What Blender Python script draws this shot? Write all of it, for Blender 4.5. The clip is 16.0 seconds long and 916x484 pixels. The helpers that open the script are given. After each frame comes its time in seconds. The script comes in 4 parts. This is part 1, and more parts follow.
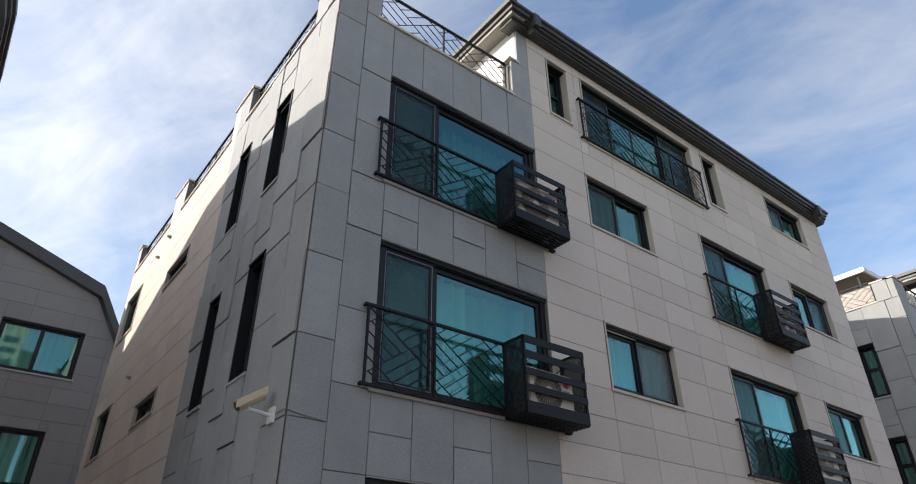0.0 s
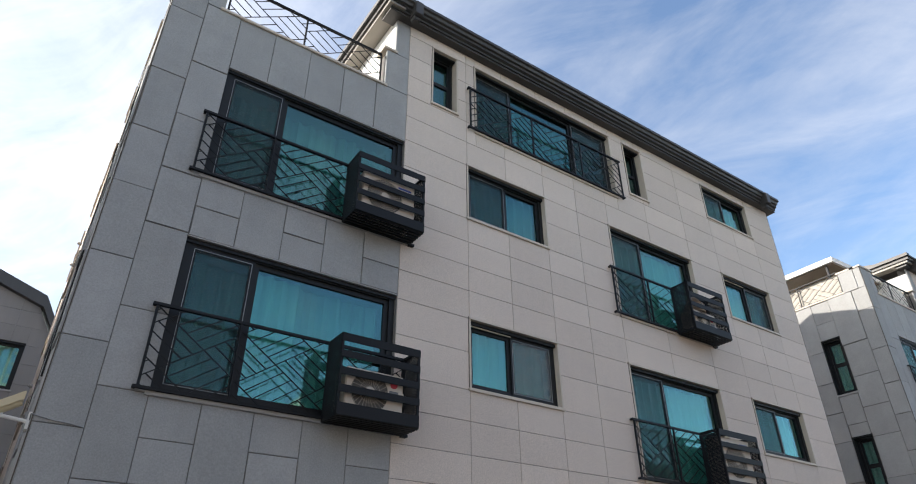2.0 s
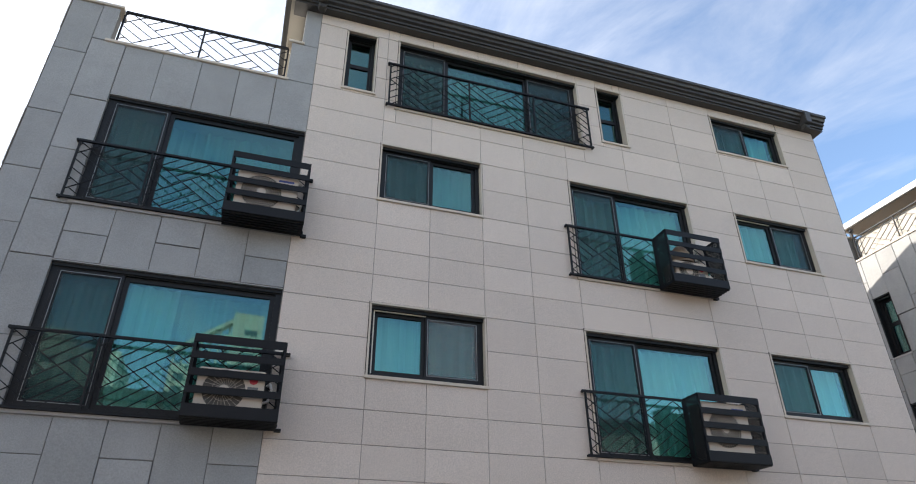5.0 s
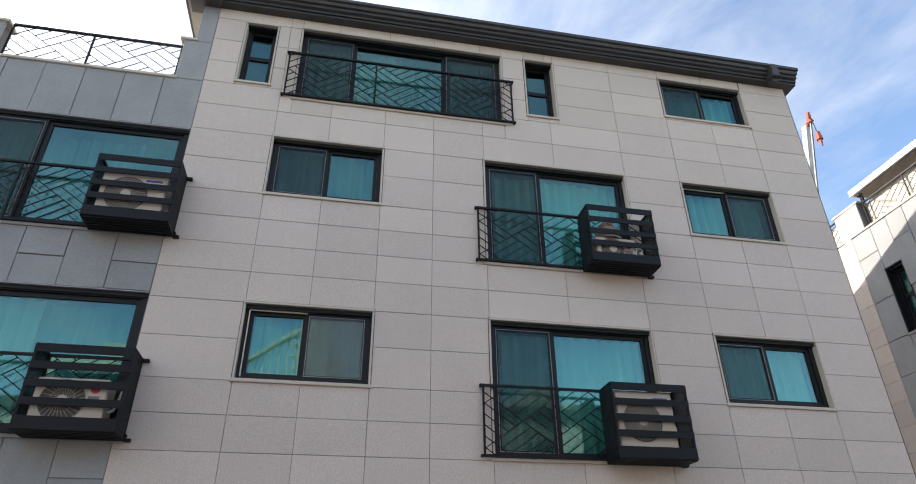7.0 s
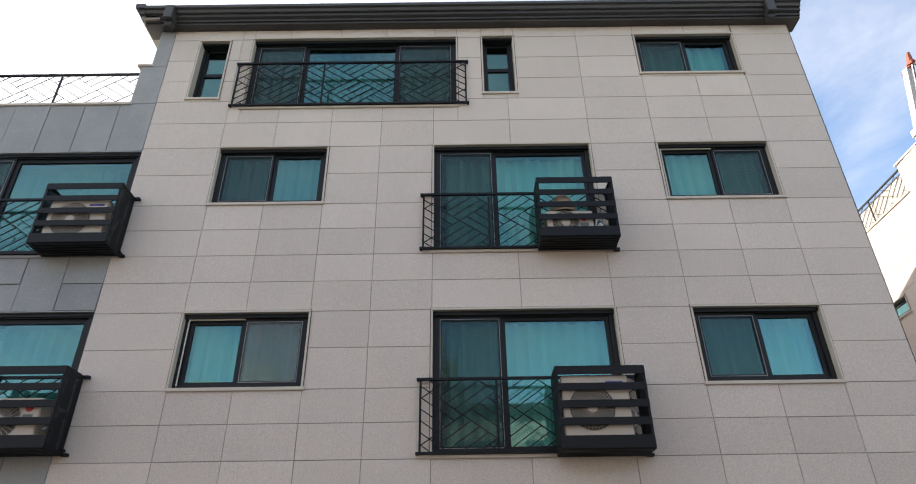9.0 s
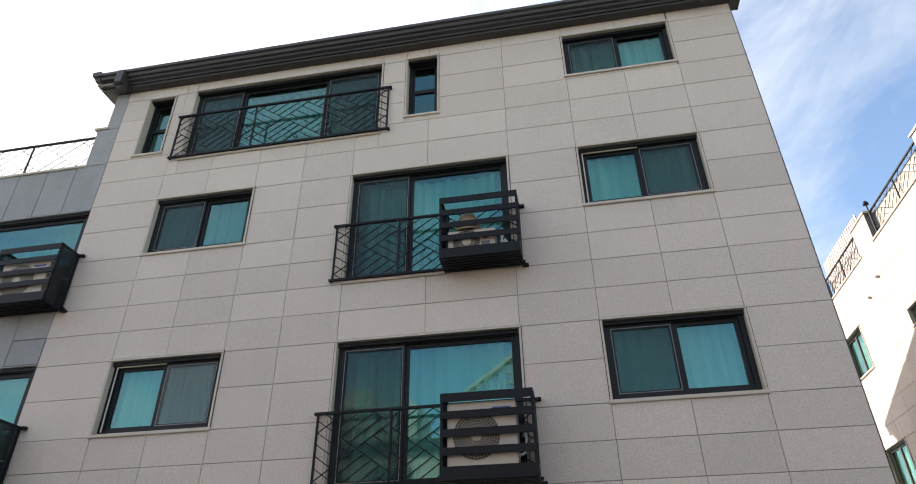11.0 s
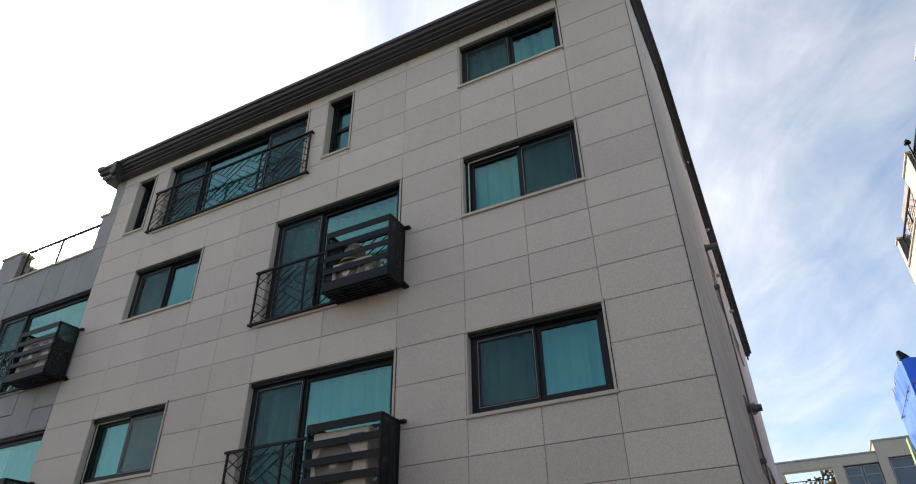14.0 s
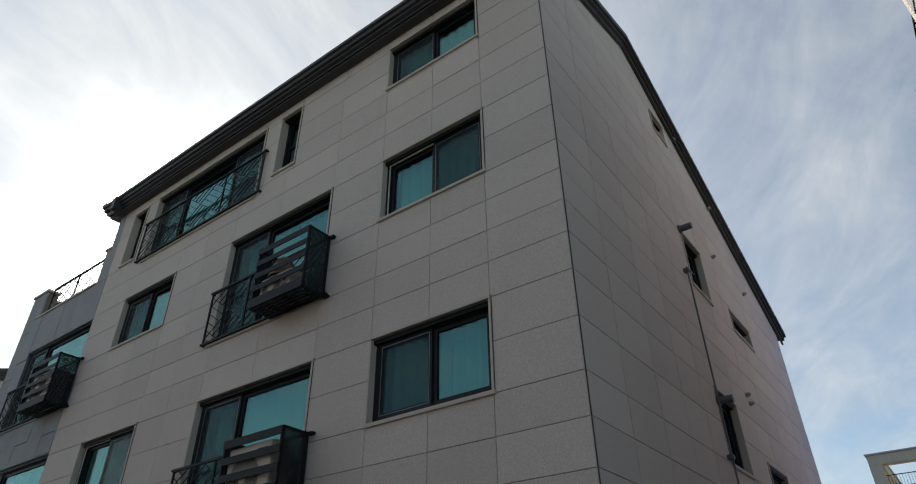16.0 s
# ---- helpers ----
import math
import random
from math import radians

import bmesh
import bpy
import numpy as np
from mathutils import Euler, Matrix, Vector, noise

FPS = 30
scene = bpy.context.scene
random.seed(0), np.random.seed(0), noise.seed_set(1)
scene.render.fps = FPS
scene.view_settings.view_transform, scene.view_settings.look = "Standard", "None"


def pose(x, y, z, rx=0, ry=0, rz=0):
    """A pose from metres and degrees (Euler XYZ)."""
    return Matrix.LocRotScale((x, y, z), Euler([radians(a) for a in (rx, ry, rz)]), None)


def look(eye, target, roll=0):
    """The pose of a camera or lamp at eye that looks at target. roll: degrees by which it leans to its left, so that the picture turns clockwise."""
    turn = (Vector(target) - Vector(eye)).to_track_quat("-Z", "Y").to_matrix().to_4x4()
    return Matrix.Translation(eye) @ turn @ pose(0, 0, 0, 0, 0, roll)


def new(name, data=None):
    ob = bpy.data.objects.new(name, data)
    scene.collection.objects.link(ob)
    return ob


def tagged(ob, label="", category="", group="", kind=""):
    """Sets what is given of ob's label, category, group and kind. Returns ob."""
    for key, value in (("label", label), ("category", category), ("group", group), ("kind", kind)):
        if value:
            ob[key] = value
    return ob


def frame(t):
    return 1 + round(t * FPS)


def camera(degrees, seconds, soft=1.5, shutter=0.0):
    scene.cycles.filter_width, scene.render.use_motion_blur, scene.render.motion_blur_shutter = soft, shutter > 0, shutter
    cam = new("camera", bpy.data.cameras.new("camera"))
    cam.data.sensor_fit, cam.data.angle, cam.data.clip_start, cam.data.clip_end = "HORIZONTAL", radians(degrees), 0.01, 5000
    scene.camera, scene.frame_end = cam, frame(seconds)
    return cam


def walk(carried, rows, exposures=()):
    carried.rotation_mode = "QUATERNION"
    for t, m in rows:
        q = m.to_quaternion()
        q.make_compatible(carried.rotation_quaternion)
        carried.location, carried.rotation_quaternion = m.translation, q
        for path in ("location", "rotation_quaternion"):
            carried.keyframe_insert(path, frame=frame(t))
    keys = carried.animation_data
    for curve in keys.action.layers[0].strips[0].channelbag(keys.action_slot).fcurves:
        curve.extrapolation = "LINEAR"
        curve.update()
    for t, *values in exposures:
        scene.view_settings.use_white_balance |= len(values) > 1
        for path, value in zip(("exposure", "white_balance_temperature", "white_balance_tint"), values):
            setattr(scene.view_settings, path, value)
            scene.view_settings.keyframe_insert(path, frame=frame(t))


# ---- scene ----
cam = camera(70.5, 16.0, soft=1.05)
PATH = [
    (0, (0.08, 0.267, 1.7), (1.135, 1.626, 2.72), -0.3),
    (0.5, (0.682, 0.055, 1.704), (1.728, 1.418, 2.728), -0.2),
    (1, (1.25, -0.216, 1.697), (2.291, 1.151, 2.721), -0.3),
    (1.5, (1.864, -0.534, 1.756), (2.885, 0.842, 2.787), -0.3),
    (2, (2.402, -0.886, 1.778), (3.377, 0.523, 2.811), -0.3),
    (2.5, (2.971, -1.17, 1.806), (3.889, 0.277, 2.836), -0.4),
    (3, (3.53, -1.391, 1.823), (4.37, 0.106, 2.849), -0.4),
    (3.2, (3.751, -1.491, 1.824), (4.555, 0.03, 2.844), -0.5),
    (5.3, (6.415, -2.141, 1.963), (6.937, -0.487, 2.96), -0.4),
    (5.5, (6.695, -2.145, 2.004), (7.205, -0.488, 3.002), -0.5),
    (6, (7.361, -2.136, 2.043), (7.849, -0.47, 3.036), -0.4),
    (6.5, (8.014, -2.123, 2.053), (8.428, -0.435, 3.043), -0.5),
    (7, (8.661, -2.125, 2.079), (9.007, -0.424, 3.073), -0.6),
    (7.5, (9.253, -2.103, 2.097), (9.495, -0.38, 3.084), -0.7),
    (8, (9.87, -2.034, 2.091), (10.031, -0.303, 3.08), -0.6),
    (8.5, (10.486, -1.936, 2.069), (10.573, -0.204, 3.066), -0.7),
    (11, (13.801, -1.545, 2.258), (13.506, 0.132, 3.307), -0.8),
    (11.5, (14.466, -1.445, 2.267), (14.131, 0.22, 3.324), -0.8),
    (12, (15.14, -1.293, 2.294), (14.764, 0.361, 3.354), -0.9),
    (12.5, (15.766, -1.212, 2.345), (15.342, 0.429, 3.408), -0.8),
    (13, (16.367, -1.064, 2.364), (15.871, 0.554, 3.429), -0.8),
    (13.5, (16.939, -0.846, 2.326), (16.327, 0.725, 3.401), -1.0),
    (13.7, (17.155, -0.705, 2.311), (16.473, 0.843, 3.379), -0.9),
    (14, (17.47, -0.454, 2.287), (16.718, 1.047, 3.373), -1.1),
    (14.5, (18.015, -0.113, 2.295), (17.15, 1.32, 3.391), -1.1),
    (15, (18.501, 0.314, 2.286), (17.562, 1.688, 3.396), -0.8),
    (15.5, (18.974, 0.634, 2.332), (18.009, 1.994, 3.436), -0.8),
    (16, (19.368, 0.985, 2.36), (18.377, 2.33, 3.46), -0.8),
]
EXPOSURES = [
    (0, 0.80, 6550, 10), (1.5, 1.06, 6550, 10), (2.5, 1.10, 6550, 10), (5.5, 1.33, 6550, 10), (8, 1.29, 6550, 10), (8.5, 1.36, 6800, 11),
    (11, 1.27, 6800, 9), (12, 1.18, 6800, 9), (13, 1.07, 6800, 9), (14, 0.68, 6700, 9), (15, 0.32, 6600, 7), (16, -0.03, 6500, 5),
]
walk(cam, [(t, look(eye, target, roll)) for t, eye, target, roll in PATH], EXPOSURES)

# ---- light ----
SUN_DIR = Vector((-0.789, 0.357, 0.5)).normalized()
sun_data = bpy.data.lights.new("sun", "SUN")
sun_data.energy, sun_data.angle, sun_data.color = 3.6, radians(0.5), (1.0, 0.94, 0.86)
sun = new("sun", sun_data)
sun.matrix_world = look(SUN_DIR * 60, (0, 0, 0))

world = bpy.data.worlds.new("world")
scene.world = world
world.use_nodes = True
wn, wl = world.node_tree.nodes, world.node_tree.links
wn.clear()
SKY = 0.136


def wnode(kind, **kw):
    n = wn.new(kind)
    for k, v in kw.items():
        n.inputs[k].default_value = v
    return n


def wmath(op, a, b=None):
    n = wn.new("ShaderNodeMath")
    n.operation = op
    for i, v in enumerate((a, b)):
        if v is None:
            continue
        if isinstance(v, (int, float)):
            n.inputs[i].default_value = v
        else:
            wl.new(v, n.inputs[i])
    return n.outputs[0]


sky = wn.new("ShaderNodeTexSky")
sky.sky_type, sky.sun_disc = "NISHITA", False
sky.sun_elevation, sky.sun_rotation = radians(30), radians(-65.7)
sky.air_density, sky.dust_density, sky.ozone_density = 1.0, 0.3, 1.5
coord = wn.new("ShaderNodeTexCoord")
split = wn.new("ShaderNodeSeparateXYZ")
wl.new(coord.outputs["Generated"], split.inputs[0])
low = wmath("ADD", wmath("MAXIMUM", split.outputs[2], 0.0), 0.18)
cx, cy = wmath("DIVIDE", split.outputs[0], low), wmath("DIVIDE", split.outputs[1], low)
flat = wn.new("ShaderNodeCombineXYZ")
wl.new(wmath("MULTIPLY", cx, 1.1), flat.inputs[0])
wl.new(wmath("MULTIPLY", cy, 0.7), flat.inputs[1])
clouds = wn.new("ShaderNodeTexNoise")
clouds.inputs["Scale"].default_value = 1.5
clouds.inputs["Detail"].default_value = 8
clouds.inputs["Roughness"].default_value = 0.58
clouds.inputs["Distortion"].default_value = 0.6
wl.new(flat.outputs[0], clouds.inputs["Vector"])
# wisps drawn out along the wind
turned = wn.new("ShaderNodeMapping")
turned.inputs["Rotation"].default_value = (0, 0, radians(45))
wl.new(flat.outputs[0], turned.inputs["Vector"])
wind = wn.new("ShaderNodeMapping")
wind.inputs["Scale"].default_value = (1.0, 1.9, 1.0)
wl.new(turned.outputs[0], wind.inputs["Vector"])
wisps = wn.new("ShaderNodeTexNoise")
wisps.inputs["Scale"].default_value = 3.0
wisps.inputs["Detail"].default_value = 9
wisps.inputs["Roughness"].default_value = 0.62
wisps.inputs["Distortion"].default_value = 0.5
wl.new(wind.outputs[0], wisps.inputs["Vector"])
cloud_fac = wmath("ADD", wmath("MULTIPLY", clouds.outputs["Fac"], 0.64), wmath("MULTIPLY", wisps.outputs["Fac"], 0.39))
# the cloud veil thickens towards the sun
dot = wn.new("ShaderNodeVectorMath")
dot.operation = "DOT_PRODUCT"
wl.new(coord.outputs["Generated"], dot.inputs[0])
dot.inputs[1].default_value = SUN_DIR
near_sun = wmath("MAXIMUM", dot.outputs["Value"], 0.0)
veil = wmath("MULTIPLY", wmath("POWER", near_sun, 1.3), 0.30)
ramp = wn.new("ShaderNodeMapRange")
ramp.inputs["From Min"].default_value, ramp.inputs["From Max"].default_value = 0.445, 0.95
wl.new(wmath("ADD", cloud_fac, veil), ramp.inputs["Value"])
cover = wmath("MULTIPLY", ramp.outputs[0], 0.95)
glow = wmath("ADD", wmath("MULTIPLY", wmath("POWER", near_sun, 8.0), 1.0), 4.2)
glow = wmath("ADD", glow, wmath("MULTIPLY", near_sun, 2.8))
glow = wmath("ADD", glow, wmath("MULTIPLY", wmath("POWER", near_sun, 200.0), 45.0))
glow = wmath("MULTIPLY", glow, wmath("ADD", wmath("MULTIPLY", wisps.outputs["Fac"], 0.5), 0.71))
cloud_col = wn.new("ShaderNodeVectorMath")
cloud_col.operation = "SCALE"
cloud_col.inputs[0].default_value = (1.0, 0.985, 0.98)
wl.new(glow, cloud_col.inputs["Scale"])
skymix = wn.new("ShaderNodeMix")
skymix.data_type = "RGBA"
wl.new(cover, skymix.inputs["Factor"])
wl.new(sky.outputs[0], skymix.inputs[6])
wl.new(cloud_col.outputs[0], skymix.inputs[7])
back = wn.new("ShaderNodeBackground")
back.inputs["Strength"].default_value = SKY
wl.new(skymix.outputs[2], back.inputs["Color"])
wout = wn.new("ShaderNodeOutputWorld")
wl.new(back.outputs[0], wout.inputs["Surface"])


# ---- materials ----
def material(name, base, rough=0.6, metal=0.0, fine=0.0, fine_scale=300.0, stain=0.0, stain_scale=1.2, bump=0.0, vary=0.0, streak=0.0, spec=0.5):
    """A principled surface with grain, broad stains, vertical streaks and a shade of its own for every piece."""
    m = bpy.data.materials.new(name)
    m.use_nodes = True
    n, l = m.node_tree.nodes, m.node_tree.links
    bsdf = n["Principled BSDF"]
    bsdf.inputs["Roughness"].default_value, bsdf.inputs["Metallic"].default_value = rough, metal
    bsdf.inputs["Base Color"].default_value = (*base, 1)
    bsdf.inputs["Specular IOR Level"].default_value = spec
    geo = n.new("ShaderNodeNewGeometry")

    def math_node(op, a, b):
        k = n.new("ShaderNodeMath")
        k.operation = op
        for i, v in enumerate((a, b)):
            if isinstance(v, (int, float)):
                k.inputs[i].default_value = v
            else:
                l.new(v, k.inputs[i])
        return k.outputs[0]

    value = None

    def add(v, amount):
        nonlocal value
        term = math_node("MULTIPLY", math_node("SUBTRACT", v, 0.5), amount * 2)
        value = term if value is None else math_node("ADD", value, term)

    if fine:
        t = n.new("ShaderNodeTexNoise")
        t.inputs["Scale"].default_value, t.inputs["Detail"].default_value, t.inputs["Roughness"].default_value = fine_scale, 3, 0.7
        l.new(geo.outputs["Position"], t.inputs["Vector"])
        add(t.outputs["Fac"], fine)
        if bump:
            b = n.new("ShaderNodeBump")
            b.inputs["Strength"].default_value, b.inputs["Distance"].default_value = bump, 0.004
            l.new(t.outputs["Fac"], b.inputs["Height"])
            l.new(b.outputs[0], bsdf.inputs["Normal"])
    if stain:
        t = n.new("ShaderNodeTexNoise")
        t.inputs["Scale"].default_value, t.inputs["Detail"].default_value, t.inputs["Roughness"].default_value = stain_scale, 6, 0.6
        l.new(geo.outputs["Position"], t.inputs["Vector"])
        add(t.outputs["Fac"], stain)
    if streak:
        mp = n.new("ShaderNodeMapping")
        mp.inputs["Scale"].default_value = (5, 5, 0.35)
        t = n.new("ShaderNodeTexNoise")
        t.inputs["Scale"].default_value, t.inputs["Detail"].default_value = 1.6, 4
        l.new(geo.outputs["Position"], mp.inputs[0])
        l.new(mp.outputs[0], t.inputs["Vector"])
        add(t.outputs["Fac"], streak)
    if vary:
        o = n.new("ShaderNodeObjectInfo")
        add(o.outputs["Random"], vary)
    if value is not None:
        mul = n.new("ShaderNodeVectorMath")
        mul.operation = "SCALE"
        mul.inputs[0].default_value = base
        l.new(math_node("ADD", value, 1.0), mul.inputs["Scale"])
        l.new(mul.outputs[0], bsdf.inputs["Base Color"])
    return m


def glass_material(name, tint, reflect):
    m = bpy.data.materials.new(name)
    m.use_nodes = True
    n, l = m.node_tree.nodes, m.node_tree.links
    n.remove(n["Principled BSDF"])
    out = n["Material Output"]
    clear, gloss, mix = n.new("ShaderNodeBsdfTransparent"), n.new("ShaderNodeBsdfGlossy"), n.new("ShaderNodeMixShader")
    clear.inputs[0].default_value = (*tint, 1)
    gloss.inputs["Roughness"].default_value = 0.012
    gloss.inputs["Color"].default_value = (0.60, 0.93, 0.92, 1)
    facing = n.new("ShaderNodeLayerWeight")
    facing.inputs["Blend"].default_value = 0.5
    fifth, rest = n.new("ShaderNodeMath"), n.new("ShaderNodeMath")
    fifth.operation, rest.operation = "POWER", "MULTIPLY_ADD"
    fifth.inputs[1].default_value = 5.0
    rest.inputs[1].default_value, rest.inputs[2].default_value = 1.0 - reflect, reflect
    l.new(facing.outputs["Facing"], fifth.inputs[0])
    l.new(fifth.outputs[0], rest.inputs[0])
    wave = n.new("ShaderNodeTexNoise")
    wave.inputs["Scale"].default_value, wave.inputs["Detail"].default_value = 1.3, 1
    geo = n.new("ShaderNodeNewGeometry")
    l.new(geo.outputs["Position"], wave.inputs["Vector"])
    bmp = n.new("ShaderNodeBump")
    bmp.inputs["Strength"].default_value, bmp.inputs["Distance"].default_value = 0.02, 0.04
    l.new(wave.outputs["Fac"], bmp.inputs["Height"])
    l.new(bmp.outputs[0], gloss.inputs["Normal"])
    l.new(rest.outputs[0], mix.inputs[0])
    l.new(clear.outputs[0], mix.inputs[1])
    l.new(gloss.outputs[0], mix.inputs[2])
    l.new(mix.outputs[0], out.inputs["Surface"])
    return m


def net_material(name, base, cover):
    """Insect net: threads too fine to see, so part of the light goes through."""
    m = bpy.data.materials.new(name)
    m.use_nodes = True
    n, l = m.node_tree.nodes, m.node_tree.links
    bsdf = n["Principled BSDF"]
    bsdf.inputs["Base Color"].default_value = (*base, 1)
    bsdf.inputs["Roughness"].default_value = 0.8
    clear, mix = n.new("ShaderNodeBsdfTransparent"), n.new("ShaderNodeMixShader")
    mix.inputs[0].default_value = cover
    l.new(clear.outputs[0], mix.inputs[1])
    l.new(bsdf.outputs[0], mix.inputs[2])
    l.new(mix.outputs[0], n["Material Output"].inputs["Surface"])
    return m


STONE = material("cream_granite", (0.604, 0.519, 0.445), 0.8, fine=0.42, fine_scale=60, stain=0.06, bump=0.25, vary=0.055, streak=0.03)
GREY = material("grey_basalt", (0.305, 0.302, 0.292), 0.75, fine=0.34, fine_scale=60, stain=0.2, stain_scale=2.2, bump=0.25, vary=0.07, streak=0.05)
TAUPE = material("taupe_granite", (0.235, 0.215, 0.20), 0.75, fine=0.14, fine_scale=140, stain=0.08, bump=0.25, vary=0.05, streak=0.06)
BACKING = material("joint_mortar", (0.15, 0.14, 0.13), 0.9, fine=0.1, stain=0.1)
TRACK = material("pale_screen_track", (0.62, 0.57, 0.48), 0.5, stain=0.1)
TRIM = material("pale_stone_trim", (0.54, 0.468, 0.38), 0.6, fine=0.06, fine_scale=160, stain=0.06, streak=0.06)
GREYTRIM = material("grey_stone_trim", (0.36, 0.35, 0.34), 0.65, fine=0.1, fine_scale=160, stain=0.1, streak=0.06)
# the roof metal, lightened in colour for light bounced off the white wall
SOFFIT = material("bounce_lit_soffit_metal", (0.24, 0.215, 0.18), 0.5, fine=0.05, stain=0.15)
SCREEN = material("beige_wind_screen", (0.46, 0.42, 0.36), 0.8, fine=0.1, fine_scale=20, stain=0.2)
SEALANT = material("dark_sealant", (0.075, 0.06, 0.045), 0.8, stain=0.2)
PLASTER = material("white_plaster", (0.78, 0.76, 0.72), 0.8, fine=0.04, stain=0.06)
BLACK = material("black_aluminium", (0.010, 0.011, 0.012), 0.5, fine=0.1, fine_scale=60, stain=0.15, spec=0.3)
IRON = material("black_painted_steel", (0.007, 0.0075, 0.009), 0.55, fine=0.2, fine_scale=90, stain=0.25, spec=0.25)
ROOFMETAL = material("dark_grey_sheet_metal", (0.062, 0.058, 0.055), 0.5, 0.2, fine=0.05, stain=0.2, streak=0.1)
BEAD = material("silver_bead", (0.24, 0.24, 0.235), 0.4, 0.6, fine=0.1)
CREAM = material("cream_enamel", (0.49, 0.42, 0.34), 0.45, fine=0.03, stain=0.12, streak=0.1)
WIRE = material("grille_wire", (0.36, 0.31, 0.25), 0.5, stain=0.2)
# stands for the shade inside the fan casings; also the security camera's dark lens
DARKHOLE = material("recess_shade_and_lens", (0.07, 0.062, 0.052), 0.8, stain=0.2)
BLUE_MARK = material("blue_print", (0.03, 0.05, 0.20), 0.5, stain=0.05)
RED_MARK = material("red_print", (0.45, 0.03, 0.05), 0.5, stain=0.05)
GREY_MARK = material("grey_print", (0.12, 0.12, 0.12), 0.5, stain=0.05)
CURTAIN_MID = material("soft_grey_curtain", (0.40, 0.43, 0.43), 0.9, stain=0.08, fine=0.05)
CURTAIN_DIM = material("grey_curtain", (0.28, 0.30, 0.31), 0.9, stain=0.08, fine=0.05)
BLIND = material("beige_blind", (0.66, 0.50, 0.33), 0.9, stain=0.1, fine=0.05)
# black aluminium with its sunlit brownish look put into the base colour
SUNLIT_FRAME = material("sunlit_black_aluminium", (0.05, 0.046, 0.038), 0.5, fine=0.1, fine_scale=60, stain=0.15)
CURTAIN = material("pale_curtain", (0.55, 0.59, 0.57), 0.9, stain=0.08, fine=0.05)
ROOM = material("room_paint", (0.30, 0.30, 0.28), 0.9, stain=0.1)
STEEL = material("grey_pipe_steel", (0.13, 0.13, 0.13), 0.45, 0.4, stain=0.2, streak=0.1)
ZINC = material("dull_zinc", (0.34, 0.33, 0.31), 0.45, 0.4, stain=0.2)
GLASS = glass_material("green_glass", (0.55, 0.81, 0.76), 0.125)
NET = net_material("insect_net", (0.026, 0.038, 0.038), 0.29)
PALE_NET = net_material("pale_insect_net", (0.20, 0.215, 0.20), 0.34)
CCTV = material("cream_camera_housing", (0.62, 0.52, 0.33), 0.5, stain=0.2)
CABLE = material("grey_cable", (0.25, 0.25, 0.25), 0.6, stain=0.1)
TARP = material("light_blue_tarpaulin", (0.07, 0.19, 0.56), 0.5, fine=0.15, fine_scale=5, stain=0.3, stain_scale=0.9)
TARP_DARK = material("deep_blue_tarpaulin", (0.025, 0.13, 0.60), 0.45, fine=0.08, fine_scale=8, stain=0.3)
ROPE = material("faded_rope", (0.20, 0.17, 0.22), 0.8, fine=0.3, fine_scale=20, stain=0.3)
BANNER = material("pale_green_banner", (0.42, 0.58, 0.22), 0.7, fine=0.4, fine_scale=6, stain=0.3)
ORANGE = material("orange_crane_paint", (0.34, 0.075, 0.035), 0.5, stain=0.3)
BOOM = material("white_crane_paint", (0.55, 0.55, 0.53), 0.5, stain=0.2, streak=0.2)
BEIGE = material("beige_rooftop_paint", (0.46, 0.405, 0.32), 0.7, stain=0.12, streak=0.1)
FENCE = material("pinkish_fence_wood", (0.52, 0.43, 0.38), 0.7, fine=0.1, fine_scale=30, stain=0.12, vary=0.1)
WOODSOFFIT = material("brown_soffit", (0.24, 0.17, 0.11), 0.7, stain=0.15)
TOWER = material("tower_paint", (0.58, 0.54, 0.45), 0.8, stain=0.06)
TOWERWIN = material("tower_window", (0.10, 0.13, 0.15), 0.25, stain=0.2)
ASPHALT = material("asphalt", (0.05, 0.05, 0.05), 0.9, fine=0.3, fine_scale=80, stain=0.2, bump=0.4)
LEAF = material("leaves", (0.13, 0.095, 0.045), 0.8, fine=0.6, fine_scale=1.6, stain=0.5, stain_scale=0.5)
GREEN_BOARD = material("green_plastic", (0.02, 0.16, 0.11), 0.5, stain=0.1)


